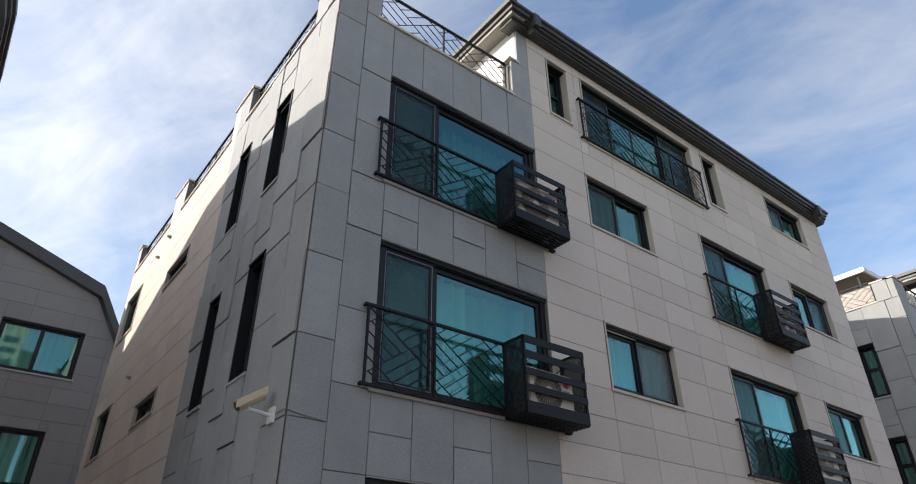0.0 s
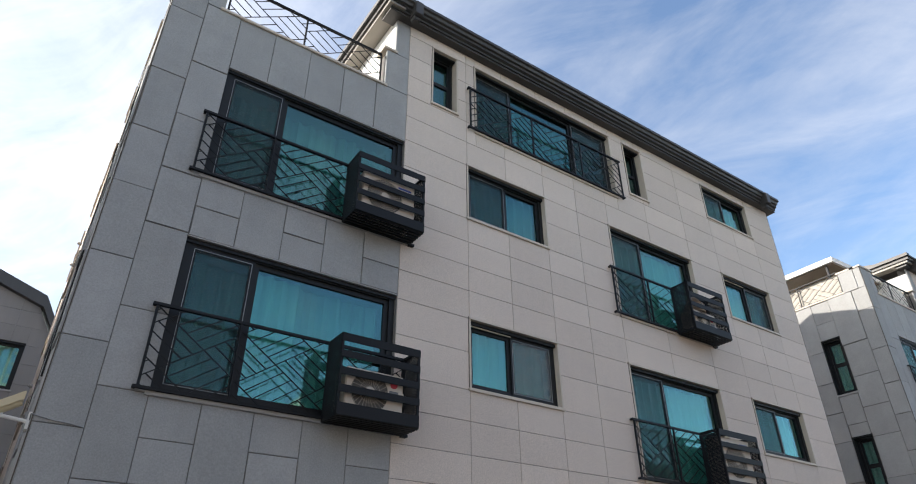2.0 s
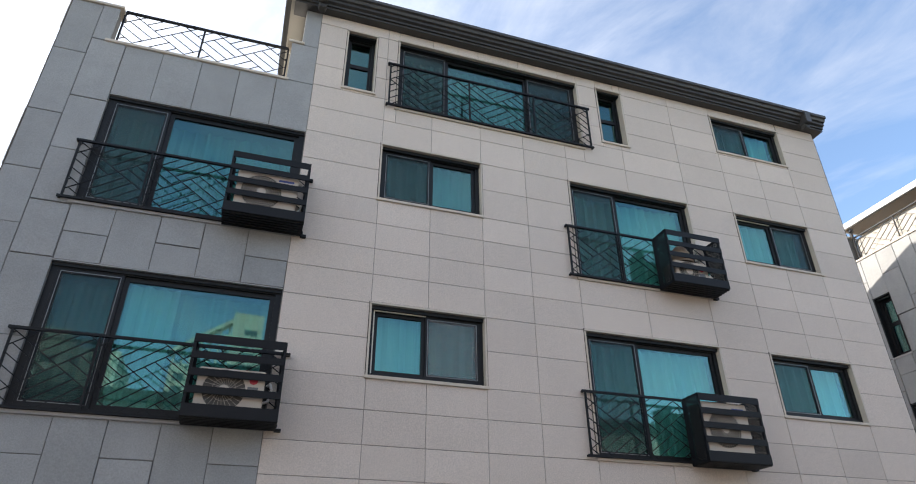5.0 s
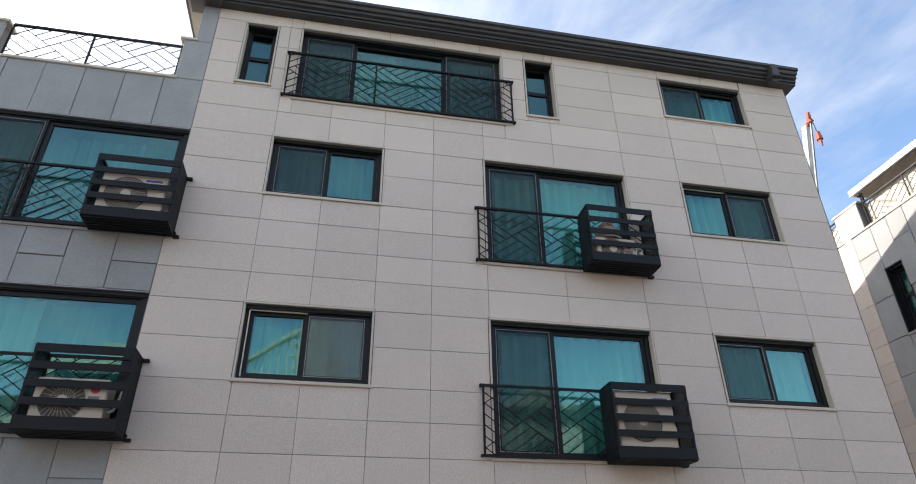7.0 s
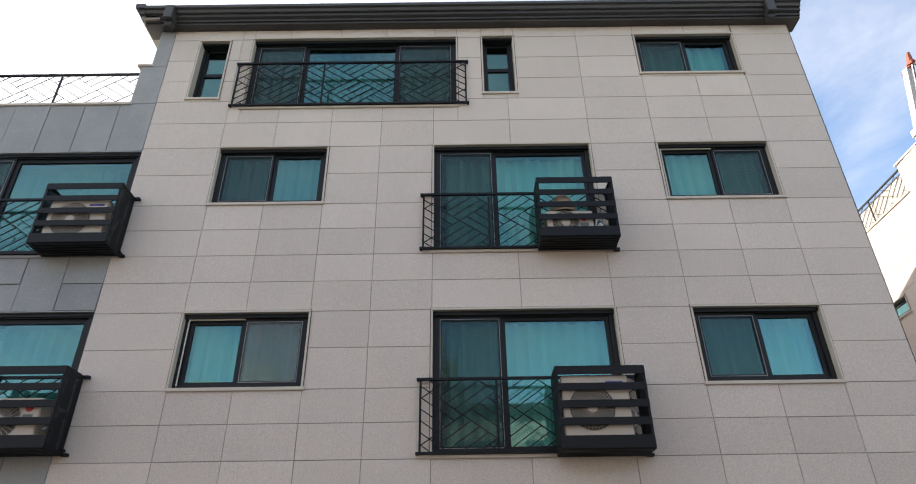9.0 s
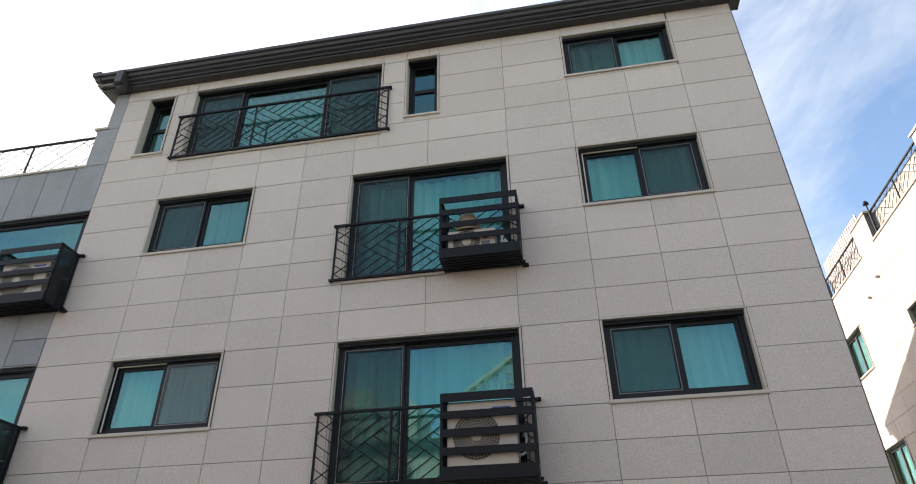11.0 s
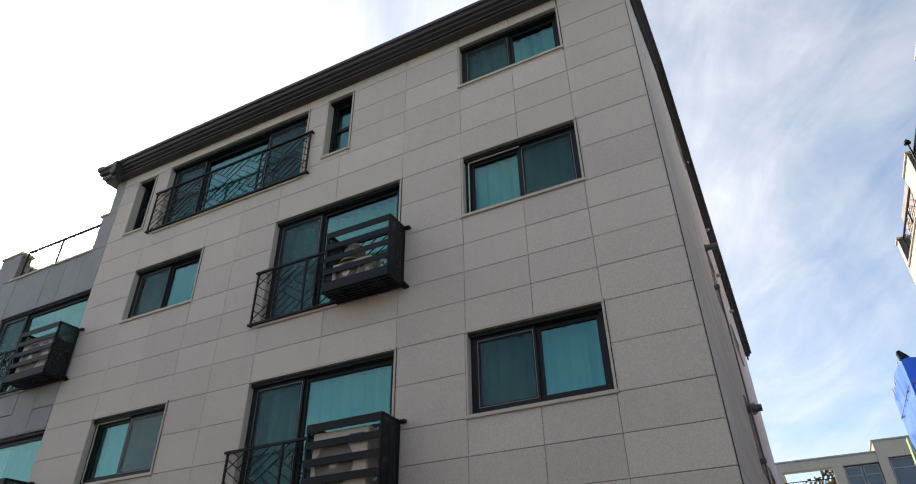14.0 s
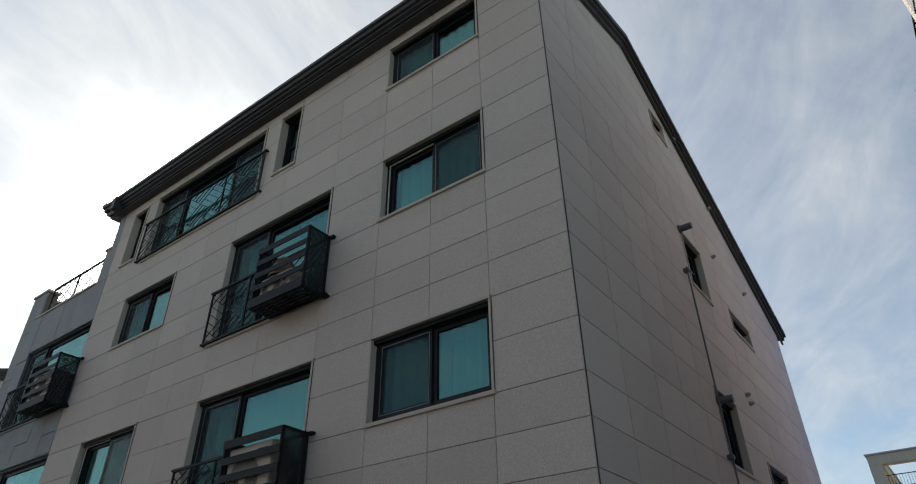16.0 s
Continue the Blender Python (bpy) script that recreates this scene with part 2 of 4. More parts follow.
# ---- mesh helpers ----
class Mesh:
    """Boxes and prisms gathered into one mesh; at: how a local (u, out, z) lies in the building."""

    def __init__(self, at=None):
        self.v, self.f, self.at = [], [], at or (lambda u, w, z: (u, w, z))

    def box(self, u0, u1, w0, w1, z0, z1):
        b = len(self.v)
        for z in (z0, z1):
            for u, w in ((u0, w0), (u1, w0), (u1, w1), (u0, w1)):
                self.v.append(self.at(u, w, z))
        self.f += [tuple(b + i for i in q) for q in ((0, 3, 2, 1), (4, 5, 6, 7), (0, 1, 5, 4), (1, 2, 6, 5), (2, 3, 7, 6), (3, 0, 4, 7))]
        return self

    def prism(self, poly, w0, w1):
        """poly: (u, z) corners, drawn out from w0 to w1."""
        b, k = len(self.v), len(poly)
        for w in (w0, w1):
            self.v += [self.at(u, w, z) for u, z in poly]
        self.f += [tuple(b + i for i in range(k)), tuple(b + k + i for i in reversed(range(k)))]
        self.f += [(b + i, b + k + i, b + k + (i + 1) % k, b + (i + 1) % k) for i in range(k)]
        return self

    def bar(self, p, q, wide, deep, w):
        """A straight bar in the (u, z) plane from p to q, centred on out = w."""
        du, dz = q[0] - p[0], q[1] - p[1]
        n = math.hypot(du, dz)
        if n < 0.02:
            return self
        au, az = -dz / n * wide / 2, du / n * wide / 2
        return self.prism([(p[0] - au, p[1] - az), (q[0] - au, q[1] - az), (q[0] + au, q[1] + az), (p[0] + au, p[1] + az)], w - deep / 2, w + deep / 2)

    def tube(self, p, q, r, sides=10, r2=None):
        p, q = Vector(p), Vector(q)
        d = (q - p).normalized()
        a = d.orthogonal().normalized()
        c = d.cross(a)
        b = len(self.v)
        for o, rad in ((p, r), (q, r if r2 is None else r2)):
            for i in range(sides):
                t = 2 * math.pi * i / sides
                self.v.append(tuple(self.at(*(o + (a * math.cos(t) + c * math.sin(t)) * rad))))
        self.f += [tuple(b + i for i in range(sides)), tuple(b + sides + i for i in reversed(range(sides)))]
        self.f += [(b + i, b + sides + i, b + sides + (i + 1) % sides, b + (i + 1) % sides) for i in range(sides)]
        return self

    def ring(self, centre, r, thick, w, sides=28):
        for i in range(sides):
            a, b = 2 * math.pi * i / sides, 2 * math.pi * (i + 1) / sides
            self.bar((centre[0] + r * math.cos(a), centre[1] + r * math.sin(a)), (centre[0] + r * math.cos(b), centre[1] + r * math.sin(b)), thick, thick, w)
        return self

    def data(self, name, mat, bevel=0.0):
        bm = bmesh.new()
        vs = [bm.verts.new(p) for p in self.v]
        for q in self.f:
            try:
                bm.faces.new([vs[i] for i in q])
            except ValueError:
                pass
        bmesh.ops.recalc_face_normals(bm, faces=bm.faces)
        if bevel:
            bmesh.ops.bevel(bm, geom=bm.edges[:], offset=bevel, segments=2, affect="EDGES")
        me = bpy.data.meshes.new(name)
        bm.to_mesh(me)
        bm.free()
        me.materials.append(mat)
        return me


ORG = Vector((0, 0, 0))


def part(name, mesh, mat, parent=None, label="", bevel=0.0):
    ob = new(name, mesh.data(name, mat, bevel) if isinstance(mesh, Mesh) else mesh)
    if parent is not None:
        ob.parent = parent
    else:
        ob.location = ORG
    if label:
        ob["label"] = label
    return ob


def thing(name, label, category, group="", kind=""):
    ob = new(name)
    ob.location = ORG
    ob.empty_display_size = 0.2
    return tagged(ob, label, category, group, kind)


X0, X1, YF, YB = 2.54, 17.0, 6.13, 17.1


LIFT = [0.0]  # how much higher the parapet and the top storey stand


def up(z):
    return z + LIFT[0] if z > 9.3 else z


def front(u, w, z):
    return (u, YF - w, up(z))


def left(u, w, z):
    return (X0 - w, u, up(z))


def right(u, w, z):
    return (X1 + w, u, z)


# ---- walls ----
def subtract(rect, holes):
    out = [rect]
    for h0, h1, k0, k1 in holes:
        nxt = []
        for a, b, c, d in out:
            if h0 >= b - 1e-6 or h1 <= a + 1e-6 or k0 >= d - 1e-6 or k1 <= c + 1e-6:
                nxt.append((a, b, c, d))
                continue
            lo, hi = max(a, h0), min(b, h1)
            if a < lo:
                nxt.append((a, lo, c, d))
            if hi < b:
                nxt.append((hi, b, c, d))
            if c < k0:
                nxt.append((lo, hi, c, k0))
            if k1 < d:
                nxt.append((lo, hi, k1, d))
        out = nxt
    return out


def clip_top(poly, line):
    """Keeps the part of poly below the straight line (u0, z0)-(u1, z1)."""
    (u0, z0), (u1, z1) = line

    def above(p):
        return p[1] - (z0 + (z1 - z0) * (p[0] - u0) / (u1 - u0))

    out = []
    for i, p in enumerate(poly):
        q = poly[(i + 1) % len(poly)]
        a, b = above(p), above(q)
        if a <= 0:
            out.append(p)
        if a * b < 0:
            t = a / (a - b)
            out.append((p[0] + (q[0] - p[0]) * t, p[1] + (q[1] - p[1]) * t))
    return out


def backing(name, at, outline, holes, label, mat=BACKING):
    """The wall behind the cladding, cut round its openings; outline: rectangle, or rectangle and roof lines."""
    rect, lines = outline
    us = sorted({rect[0], rect[1], *[min(max(u, rect[0]), rect[1]) for h in holes for u in h[:2]], *[min(max(p[0], rect[0]), rect[1]) for ln in lines for p in ln]})
    m = Mesh(at)
    for a, b in zip(us, us[1:]):
        for r in subtract((a, b, rect[2], rect[3]), holes):
            poly = [(r[0], r[2]), (r[1], r[2]), (r[1], r[3]), (r[0], r[3])]
            for ln in lines:
                poly = clip_top(poly, ln)
            if len(poly) > 2:
                m.prism(poly, -0.28, -0.012)
    return tagged(part(name, m, mat), label, "wall", kind="structure")


PANELS = {}


def panel_mesh(at, w, h, mat):
    """One slab with bevelled front edges, its corner at the origin."""
    key = (at, round(w, 3), round(h, 3), mat.name)
    if key not in PANELS:
        o = at(0, 0, 0)
        m = Mesh(lambda u, k, z: tuple(c - d for c, d in zip(at(u, k, z), o)))
        c = 0.004
        m.v += [m.at(u, k, z) for k, i in ((-0.035, 0), (-c, 0), (0, c)) for u, z in ((i, i), (w - i, i), (w - i, h - i), (i, h - i))]
        m.f += [(0, 1, 2, 3), (8, 11, 10, 9)]
        for s in (0, 4):
            m.f += [(s + i, s + 4 + i, s + 4 + (i + 1) % 4, s + (i + 1) % 4) for i in range(4)]
        PANELS[key] = m.data("stone_panel", mat)
    return PANELS[key]


rng = random.Random(7)


def clad(wall, at, rects, mat, lines=(), name="stone_panel"):
    for a, b, c, d in rects:
        gap = (0.009 if rng.random() < (0.6 if at == left else 0.25) else 0.004) if mat == GREY else 0.0028
        if b - a < 0.03 or d - c < 0.03:
            continue
        poly = [(a + gap, c + gap), (b - gap, c + gap), (b - gap, d - gap), (a + gap, d - gap)]
        cut = poly
        for ln in lines:
            cut = clip_top(cut, ln)
        if len(cut) < 3:
            continue
        proud = rng.uniform(-0.0015, 0.0015)
        if mat == GREY:
            proud += rng.choice((0.0, 0.0, 0.008, 0.020) if at == left else (0.0, 0.0, 0.0, 0.005))
        if cut == poly:
            tall = at(0, 0, d - gap)[2] - at(0, 0, c + gap)[2]
            ob = part(name, panel_mesh(at, b - a - 2 * gap, tall, mat), mat, wall)
            ob.location = at(a + gap, proud, c + gap)
        else:
            m = Mesh(at)
            m.prism(cut, -0.035, proud)
            part(name, m, mat, wall)


def grid(us, zs, holes):
    out = []
    for a, b in zip(us, us[1:]):
        for c, d in zip(zs, zs[1:]):
            out += subtract((a, b, c, d), holes)
    return out


ROWS = [-0.3, 0.5, 0.94, 1.38, 1.82, 2.37, 2.90, 3.34, 3.75, 4.19, 4.62, 5.17, 5.69, 6.14, 6.56, 6.99, 7.42, 7.97, 8.49, 8.99, 9.45, 9.90, 10.38, 10.87, 11.3, 11.75, 12.2, 12.6]
COLS = [6.25, 7.45, 8.28, 9.15, 9.95, 10.78, 11.99, 13.24, 14.25, 15.15, 15.99, 16.988]

# opening: u0, u1, z0, z1
A2, A1, A0 = (3.46, 6.24, 6.60, 8.45), (3.46, 6.24, 3.88, 5.74), (3.46, 6.24, 1.15, 2.99)
B2, B1 = (7.45, 9.15, 7.45, 8.49), (7.45, 9.15, 4.65, 5.69)
C2, C1 = (10.78, 13.22, 6.60, 8.49), (10.78, 13.24, 3.79, 5.69)
D2, D1 = (14.26, 15.99, 7.46, 8.49), (14.26, 15.99, 4.65, 5.69)
E3, F3 = (7.65, 11.17, 9.31, 10.88), (14.25, 15.97, 9.98, 10.88)
N1, N2 = (6.73, 7.25, 9.53, 10.84), (11.60, 12.15, 9.58, 10.89)
FRONT_GREY, FRONT_WHITE = [A2, A1, A0], [B2, B1, C2, C1, D2, D1, E3, F3, N1, N2]
S1, S2, S3, S4 = (7.42, 7.95, 7.0, 8.58), (8.95, 9.43, 7.0, 8.58), (7.42, 7.93, 4.22, 5.83), (8.95, 9.41, 4.2, 5.83)
W1, W2, W3, W4 = (11.62, 13.0, 7.5, 7.87), (15.4, 16.65, 7.48, 8.57), (11.55, 12.85, 4.72, 5.1), (15.2, 16.4, 4.68, 5.7)
LEFT_GREY, LEFT_WHITE = [S1, S2, S3, S4], [W1, W2, W3, W4]
R1, R2, R3, R4, R5 = (10.4, 11.02, 10.78, 11.22), (10.55, 11.45, 7.5, 8.5), (12.65, 13.85, 7.48, 7.86), (10.33, 11.3, 4.62, 5.68), (12.45, 13.6, 4.64, 5.04)
RIGHT = [R1, R2, R3, R4, R5]
ROOF_LINES = [((5.8, 11.14), (9.45, 12.13)), ((9.45, 12.13), (17.3, 8.9))]


def grey_front(nz=-0.3):
    rects = []
    rects += grid([2.552, 2.98], [nz, 0.7, 1.6, 2.55, 3.44, 4.30, 5.26, 6.17, 6.99, 7.95, 9.10, 10.12], [])
    rects += grid([2.98, 3.22], [9.42, 10.12], [])
    rects += grid([2.98, 3.46], [nz, 0.3, 1.15, 2.1, 2.99, 3.86, 4.72, 5.76, 6.54, 7.38, 8.29, 9.42], [])
    cols = [3.46, 3.99, 4.55, 5.11, 5.68, 6.25]
    for i, (a, b) in enumerate(zip(cols, cols[1:])):
        rects.append((a, b, 8.45, 9.42))
        mid = ([6.15], [3.42]) if i % 2 == 0 else ([], [])
        rects += grid([a, b], [5.74, *mid[0], 6.60], [])
        rects += grid([a, b], [2.99, *mid[1], 3.88], [])
        rects += grid([a, b], [nz, 0.6, 1.15], [])
    rects += [(5.82, 6.25, 9.42, 10.25), (5.98, 6.25, 10.25, 11.2)]
    return rects


def build_walls():
    wf = backing("wall_front", front, ((X0 + 0.04, X1 - 0.04, -0.3, 9.40), []), FRONT_GREY + FRONT_WHITE, "front wall clad in cream granite and grey basalt slabs")
    top = Mesh(front)
    for r in subtract((6.06, X1 - 0.04, 9.40, 11.15), FRONT_WHITE):
        top.box(r[0], r[1], -0.28, -0.012, r[2], r[3])
    top.box(X0 + 0.04, 3.2, -0.25, -0.012, 9.40, 10.1)
    top.box(5.84, 5.97, -0.25, -0.012, 9.40, 10.22)
    part("upper_wall", top, BACKING, wf)
    clad(wf, front, grid(COLS, ROWS[:ROWS.index(10.87)] + [10.87, 11.2], FRONT_WHITE), STONE)
    clad(wf, front, grey_front(), GREY, name="basalt_panel")
    wl_ = backing("wall_left", left, ((YF + 0.3, YB, -0.3, 9.45), []), LEFT_GREY + LEFT_WHITE, "side wall with slot windows, half basalt and half granite")
    posts = Mesh(left)
    for a, b, z in ((YF + 0.3, 6.9, 10.1), (9.55, 10.35, 10.24), (13.2, 14.05, 10.24), (16.85, YB, 10.24)):
        posts.box(a, b, -0.25, -0.012, 9.45, z)
    part("parapet_post", posts, BACKING, wl_)
    odd, even = [-0.3, 0.7, 1.6, 2.55, 3.44, 4.30, 5.26, 6.17, 6.99, 7.95, 9.10, 9.50], [-0.3, 0.3, 1.15, 2.1, 2.99, 3.86, 4.72, 5.76, 6.54, 7.38, 8.29, 9.50]
    ys = [YF + 0.012, 6.72, 7.42, 7.95, 8.45, 8.95, 9.43, 10.05]
    for i, (a, b) in enumerate(zip(ys, ys[1:])):
        clad(wl_, left, grid([a, b], odd if i % 2 == 0 else even, LEFT_GREY), GREY, name="basalt_panel")
    clad(wl_, left, [(YF + 0.012, 6.5, 9.5, 10.12), (6.5, 6.92, 9.5, 10.12), (9.55, 10.05, 9.5, 10.26)], GREY, name="basalt_panel")
    clad(wl_, left, grid([10.05, 10.9, 11.62, 12.3, 13.0, 13.8, 14.6, 15.4, 16.2, YB], ROWS[:ROWS.index(9.45)] + [9.5], LEFT_WHITE), STONE)
    clad(wl_, left, [(10.05, 10.35, 9.5, 10.26), (13.2, 14.05, 9.5, 10.26), (16.85, YB, 9.5, 10.26)], STONE)
    wr = backing("wall_right", right, ((YF + 0.3, YB, -0.3, 12.6), ROOF_LINES), RIGHT, "gable wall clad in cream granite slabs")
    clad(wr, right, grid([YF + 0.012, 7.02, 7.95, 8.82, 9.65, 10.45, 11.35, 12.25, 13.1, 13.95, 14.8, 15.65, 16.4, YB], ROWS, RIGHT), STONE, lines=ROOF_LINES)
    for x, z in ((X1 - 0.0115, 11.12), (X0 + 0.0015, 10.1)):
        sj = Mesh()
        sj.box(x, x + 0.010, YF + 0.0015, YF + 0.0115, -0.3, up(z) if LIFT[0] else z)
        part("corner_joint", sj, SEALANT, wf, "dark sealant joint down the corner")
    wb = Mesh()
    wb.box(X0 + 0.05, X1 - 0.05, YB - 0.28, YB - 0.02, -0.3, 9.0)
    tagged(part("wall_back", wb, PLASTER), "plain plastered rear wall", "wall", kind="structure")
    wt = Mesh(lambda u, w, z: (5.98 + w, u, z))
    wt.prism([(YF + 0.04, 9.2), (YB, 9.2), (YB, 9.0), (13.2, 10.55), (11.75, 11.12), (YF + 0.04, 11.16)], 0, 0.06)
    tagged(part("wall_terrace", wt, PLASTER), "white plastered wall beside the roof terrace", "wall", kind="structure")
    # coping stones of the parapets
    cop = Mesh(front)
    cop.box(3.16, 5.86, -0.28, 0.03, 9.40, 9.45)
    cop.box(X0 - 0.03, 3.27, -0.28, 0.03, 10.12, 10.17)
    cop.box(5.76, 6.02, -0.28, 0.03, 10.25, 10.30)
    tagged(part("trim_front", cop, TRIM, bevel=0.006), "pale stone coping on the front parapet", "coping", kind="structure")
    cop = Mesh(left)
    for a, b in ((6.9, 9.6), (10.3, 13.25), (14.0, 16.9)):
        cop.box(a, b, -0.28, 0.03, 9.50, 9.55)
    for a, b, z in ((6.45, 6.97, 10.12), (9.5, 10.4, 10.26), (13.15, 14.1, 10.26), (16.8, YB + 0.04, 10.26)):
        cop.box(a, b, -0.28, 0.03, z, z + 0.05)
    tagged(part("trim_left", cop, TRIM, bevel=0.006), "pale stone coping on the side parapet", "coping", kind="structure")
    slabs = Mesh()
    for z in (0.6, 3.4, 6.1, 9.0):
        slabs.box(X0 + 0.3, X1 - 0.3, YF + 0.3, YB - 0.3, z, z + 0.2)
    tagged(part("floor", slabs, ROOM), "concrete floor slabs and terrace deck", "floor", kind="structure")
    # added lid that blocks sun coming through the gap between wall and roof
    lid = Mesh()
    lid.box(6.05, X1 - 0.29, YF + 0.1, 9.1, 11.17, 11.21)
    tagged(part("ceiling", lid, ROOM), "unseen ceiling added against sun leaking under the roof", "ceiling", kind="structure")
    inner = Mesh()
    inner.box(X0 + 0.3, X1 - 0.3, 9.9, 10.0, 0.8, 9.0)
    inner.box(6.3, X1 - 0.3, 9.0, 9.1, 9.2, 11.2)
    for x in (6.4, 10.2, 13.7):
        inner.box(x, x + 0.1, YF + 0.3, 9.9, 0.8, 9.0)
    tagged(part("wall_inner", inner, ROOM), "painted partition walls behind the windows", "wall", kind="structure")


def build_roof():
    m = Mesh(lambda u, w, z: (w, u, z))
    m.prism([(5.95, 11.20), (9.45, 12.15), (17.3, 8.92), (17.3, 9.11), (9.45, 12.35), (5.95, 11.40)], 6.1, X1 + 0.02)
    roof = tagged(part("roof", m, ROOFMETAL), "dark grey sheet metal pitched roof", "roof", kind="structure")
    verge = Mesh(lambda u, w, z: (w, u, z))
    for lo, hi, out in ((0.0, 0.10, 0.06), (0.10, 0.17, 0.11), (0.17, 0.28, 0.16)):
        verge.prism([(6.0, 11.15 + lo), (9.45, 12.10 + lo), (17.4, 8.84 + lo), (17.4, 8.84 + hi), (9.45, 12.10 + hi), (6.0, 11.15 + hi)], X1 + 0.02, X1 + out)
    part("verge", verge, ROOFMETAL, roof)
    prof = [(5.98, 11.09), (5.98, 11.135), (5.95, 11.135), (5.95, 11.18), (5.90, 11.20), (5.90, 11.255), (5.86, 11.265), (5.84, 11.315), (5.80, 11.33), (5.80, 11.39), (6.3, 11.45), (6.3, 11.09)]
    g = Mesh(lambda u, w, z: (w, u, z))
    g.prism(prof, 5.76, X1 + 0.17)
    part("front_gutter", g, ROOFMETAL, roof)
    g = Mesh()
    g.box(5.60, 5.76, 5.80, 13.2, 11.34, 11.44)
    g.box(5.66, 5.76, 5.84, 13.2, 11.24, 11.34)
    part("side_gutter", g, ROOFMETAL, roof)
    g = Mesh()
    g.box(5.70, 6.02, 5.90, 13.2, 11.16, 11.24)
    part("soffit", g, SOFFIT, roof)
    for x in (6.22, 16.60):
        g = Mesh()
        g.box(x - 0.078, x + 0.078, 5.76, 5.98, 11.05, 11.36)
        g.prism([(x - 0.078, 11.05), (x + 0.078, 11.05), (x + 0.05, 10.96), (x - 0.05, 10.96)], 5.84, 5.98)
        part("gutter_box", g, ROOFMETAL, roof, bevel=0.01)


# ---- windows ----
COUNT = {"window": 0}


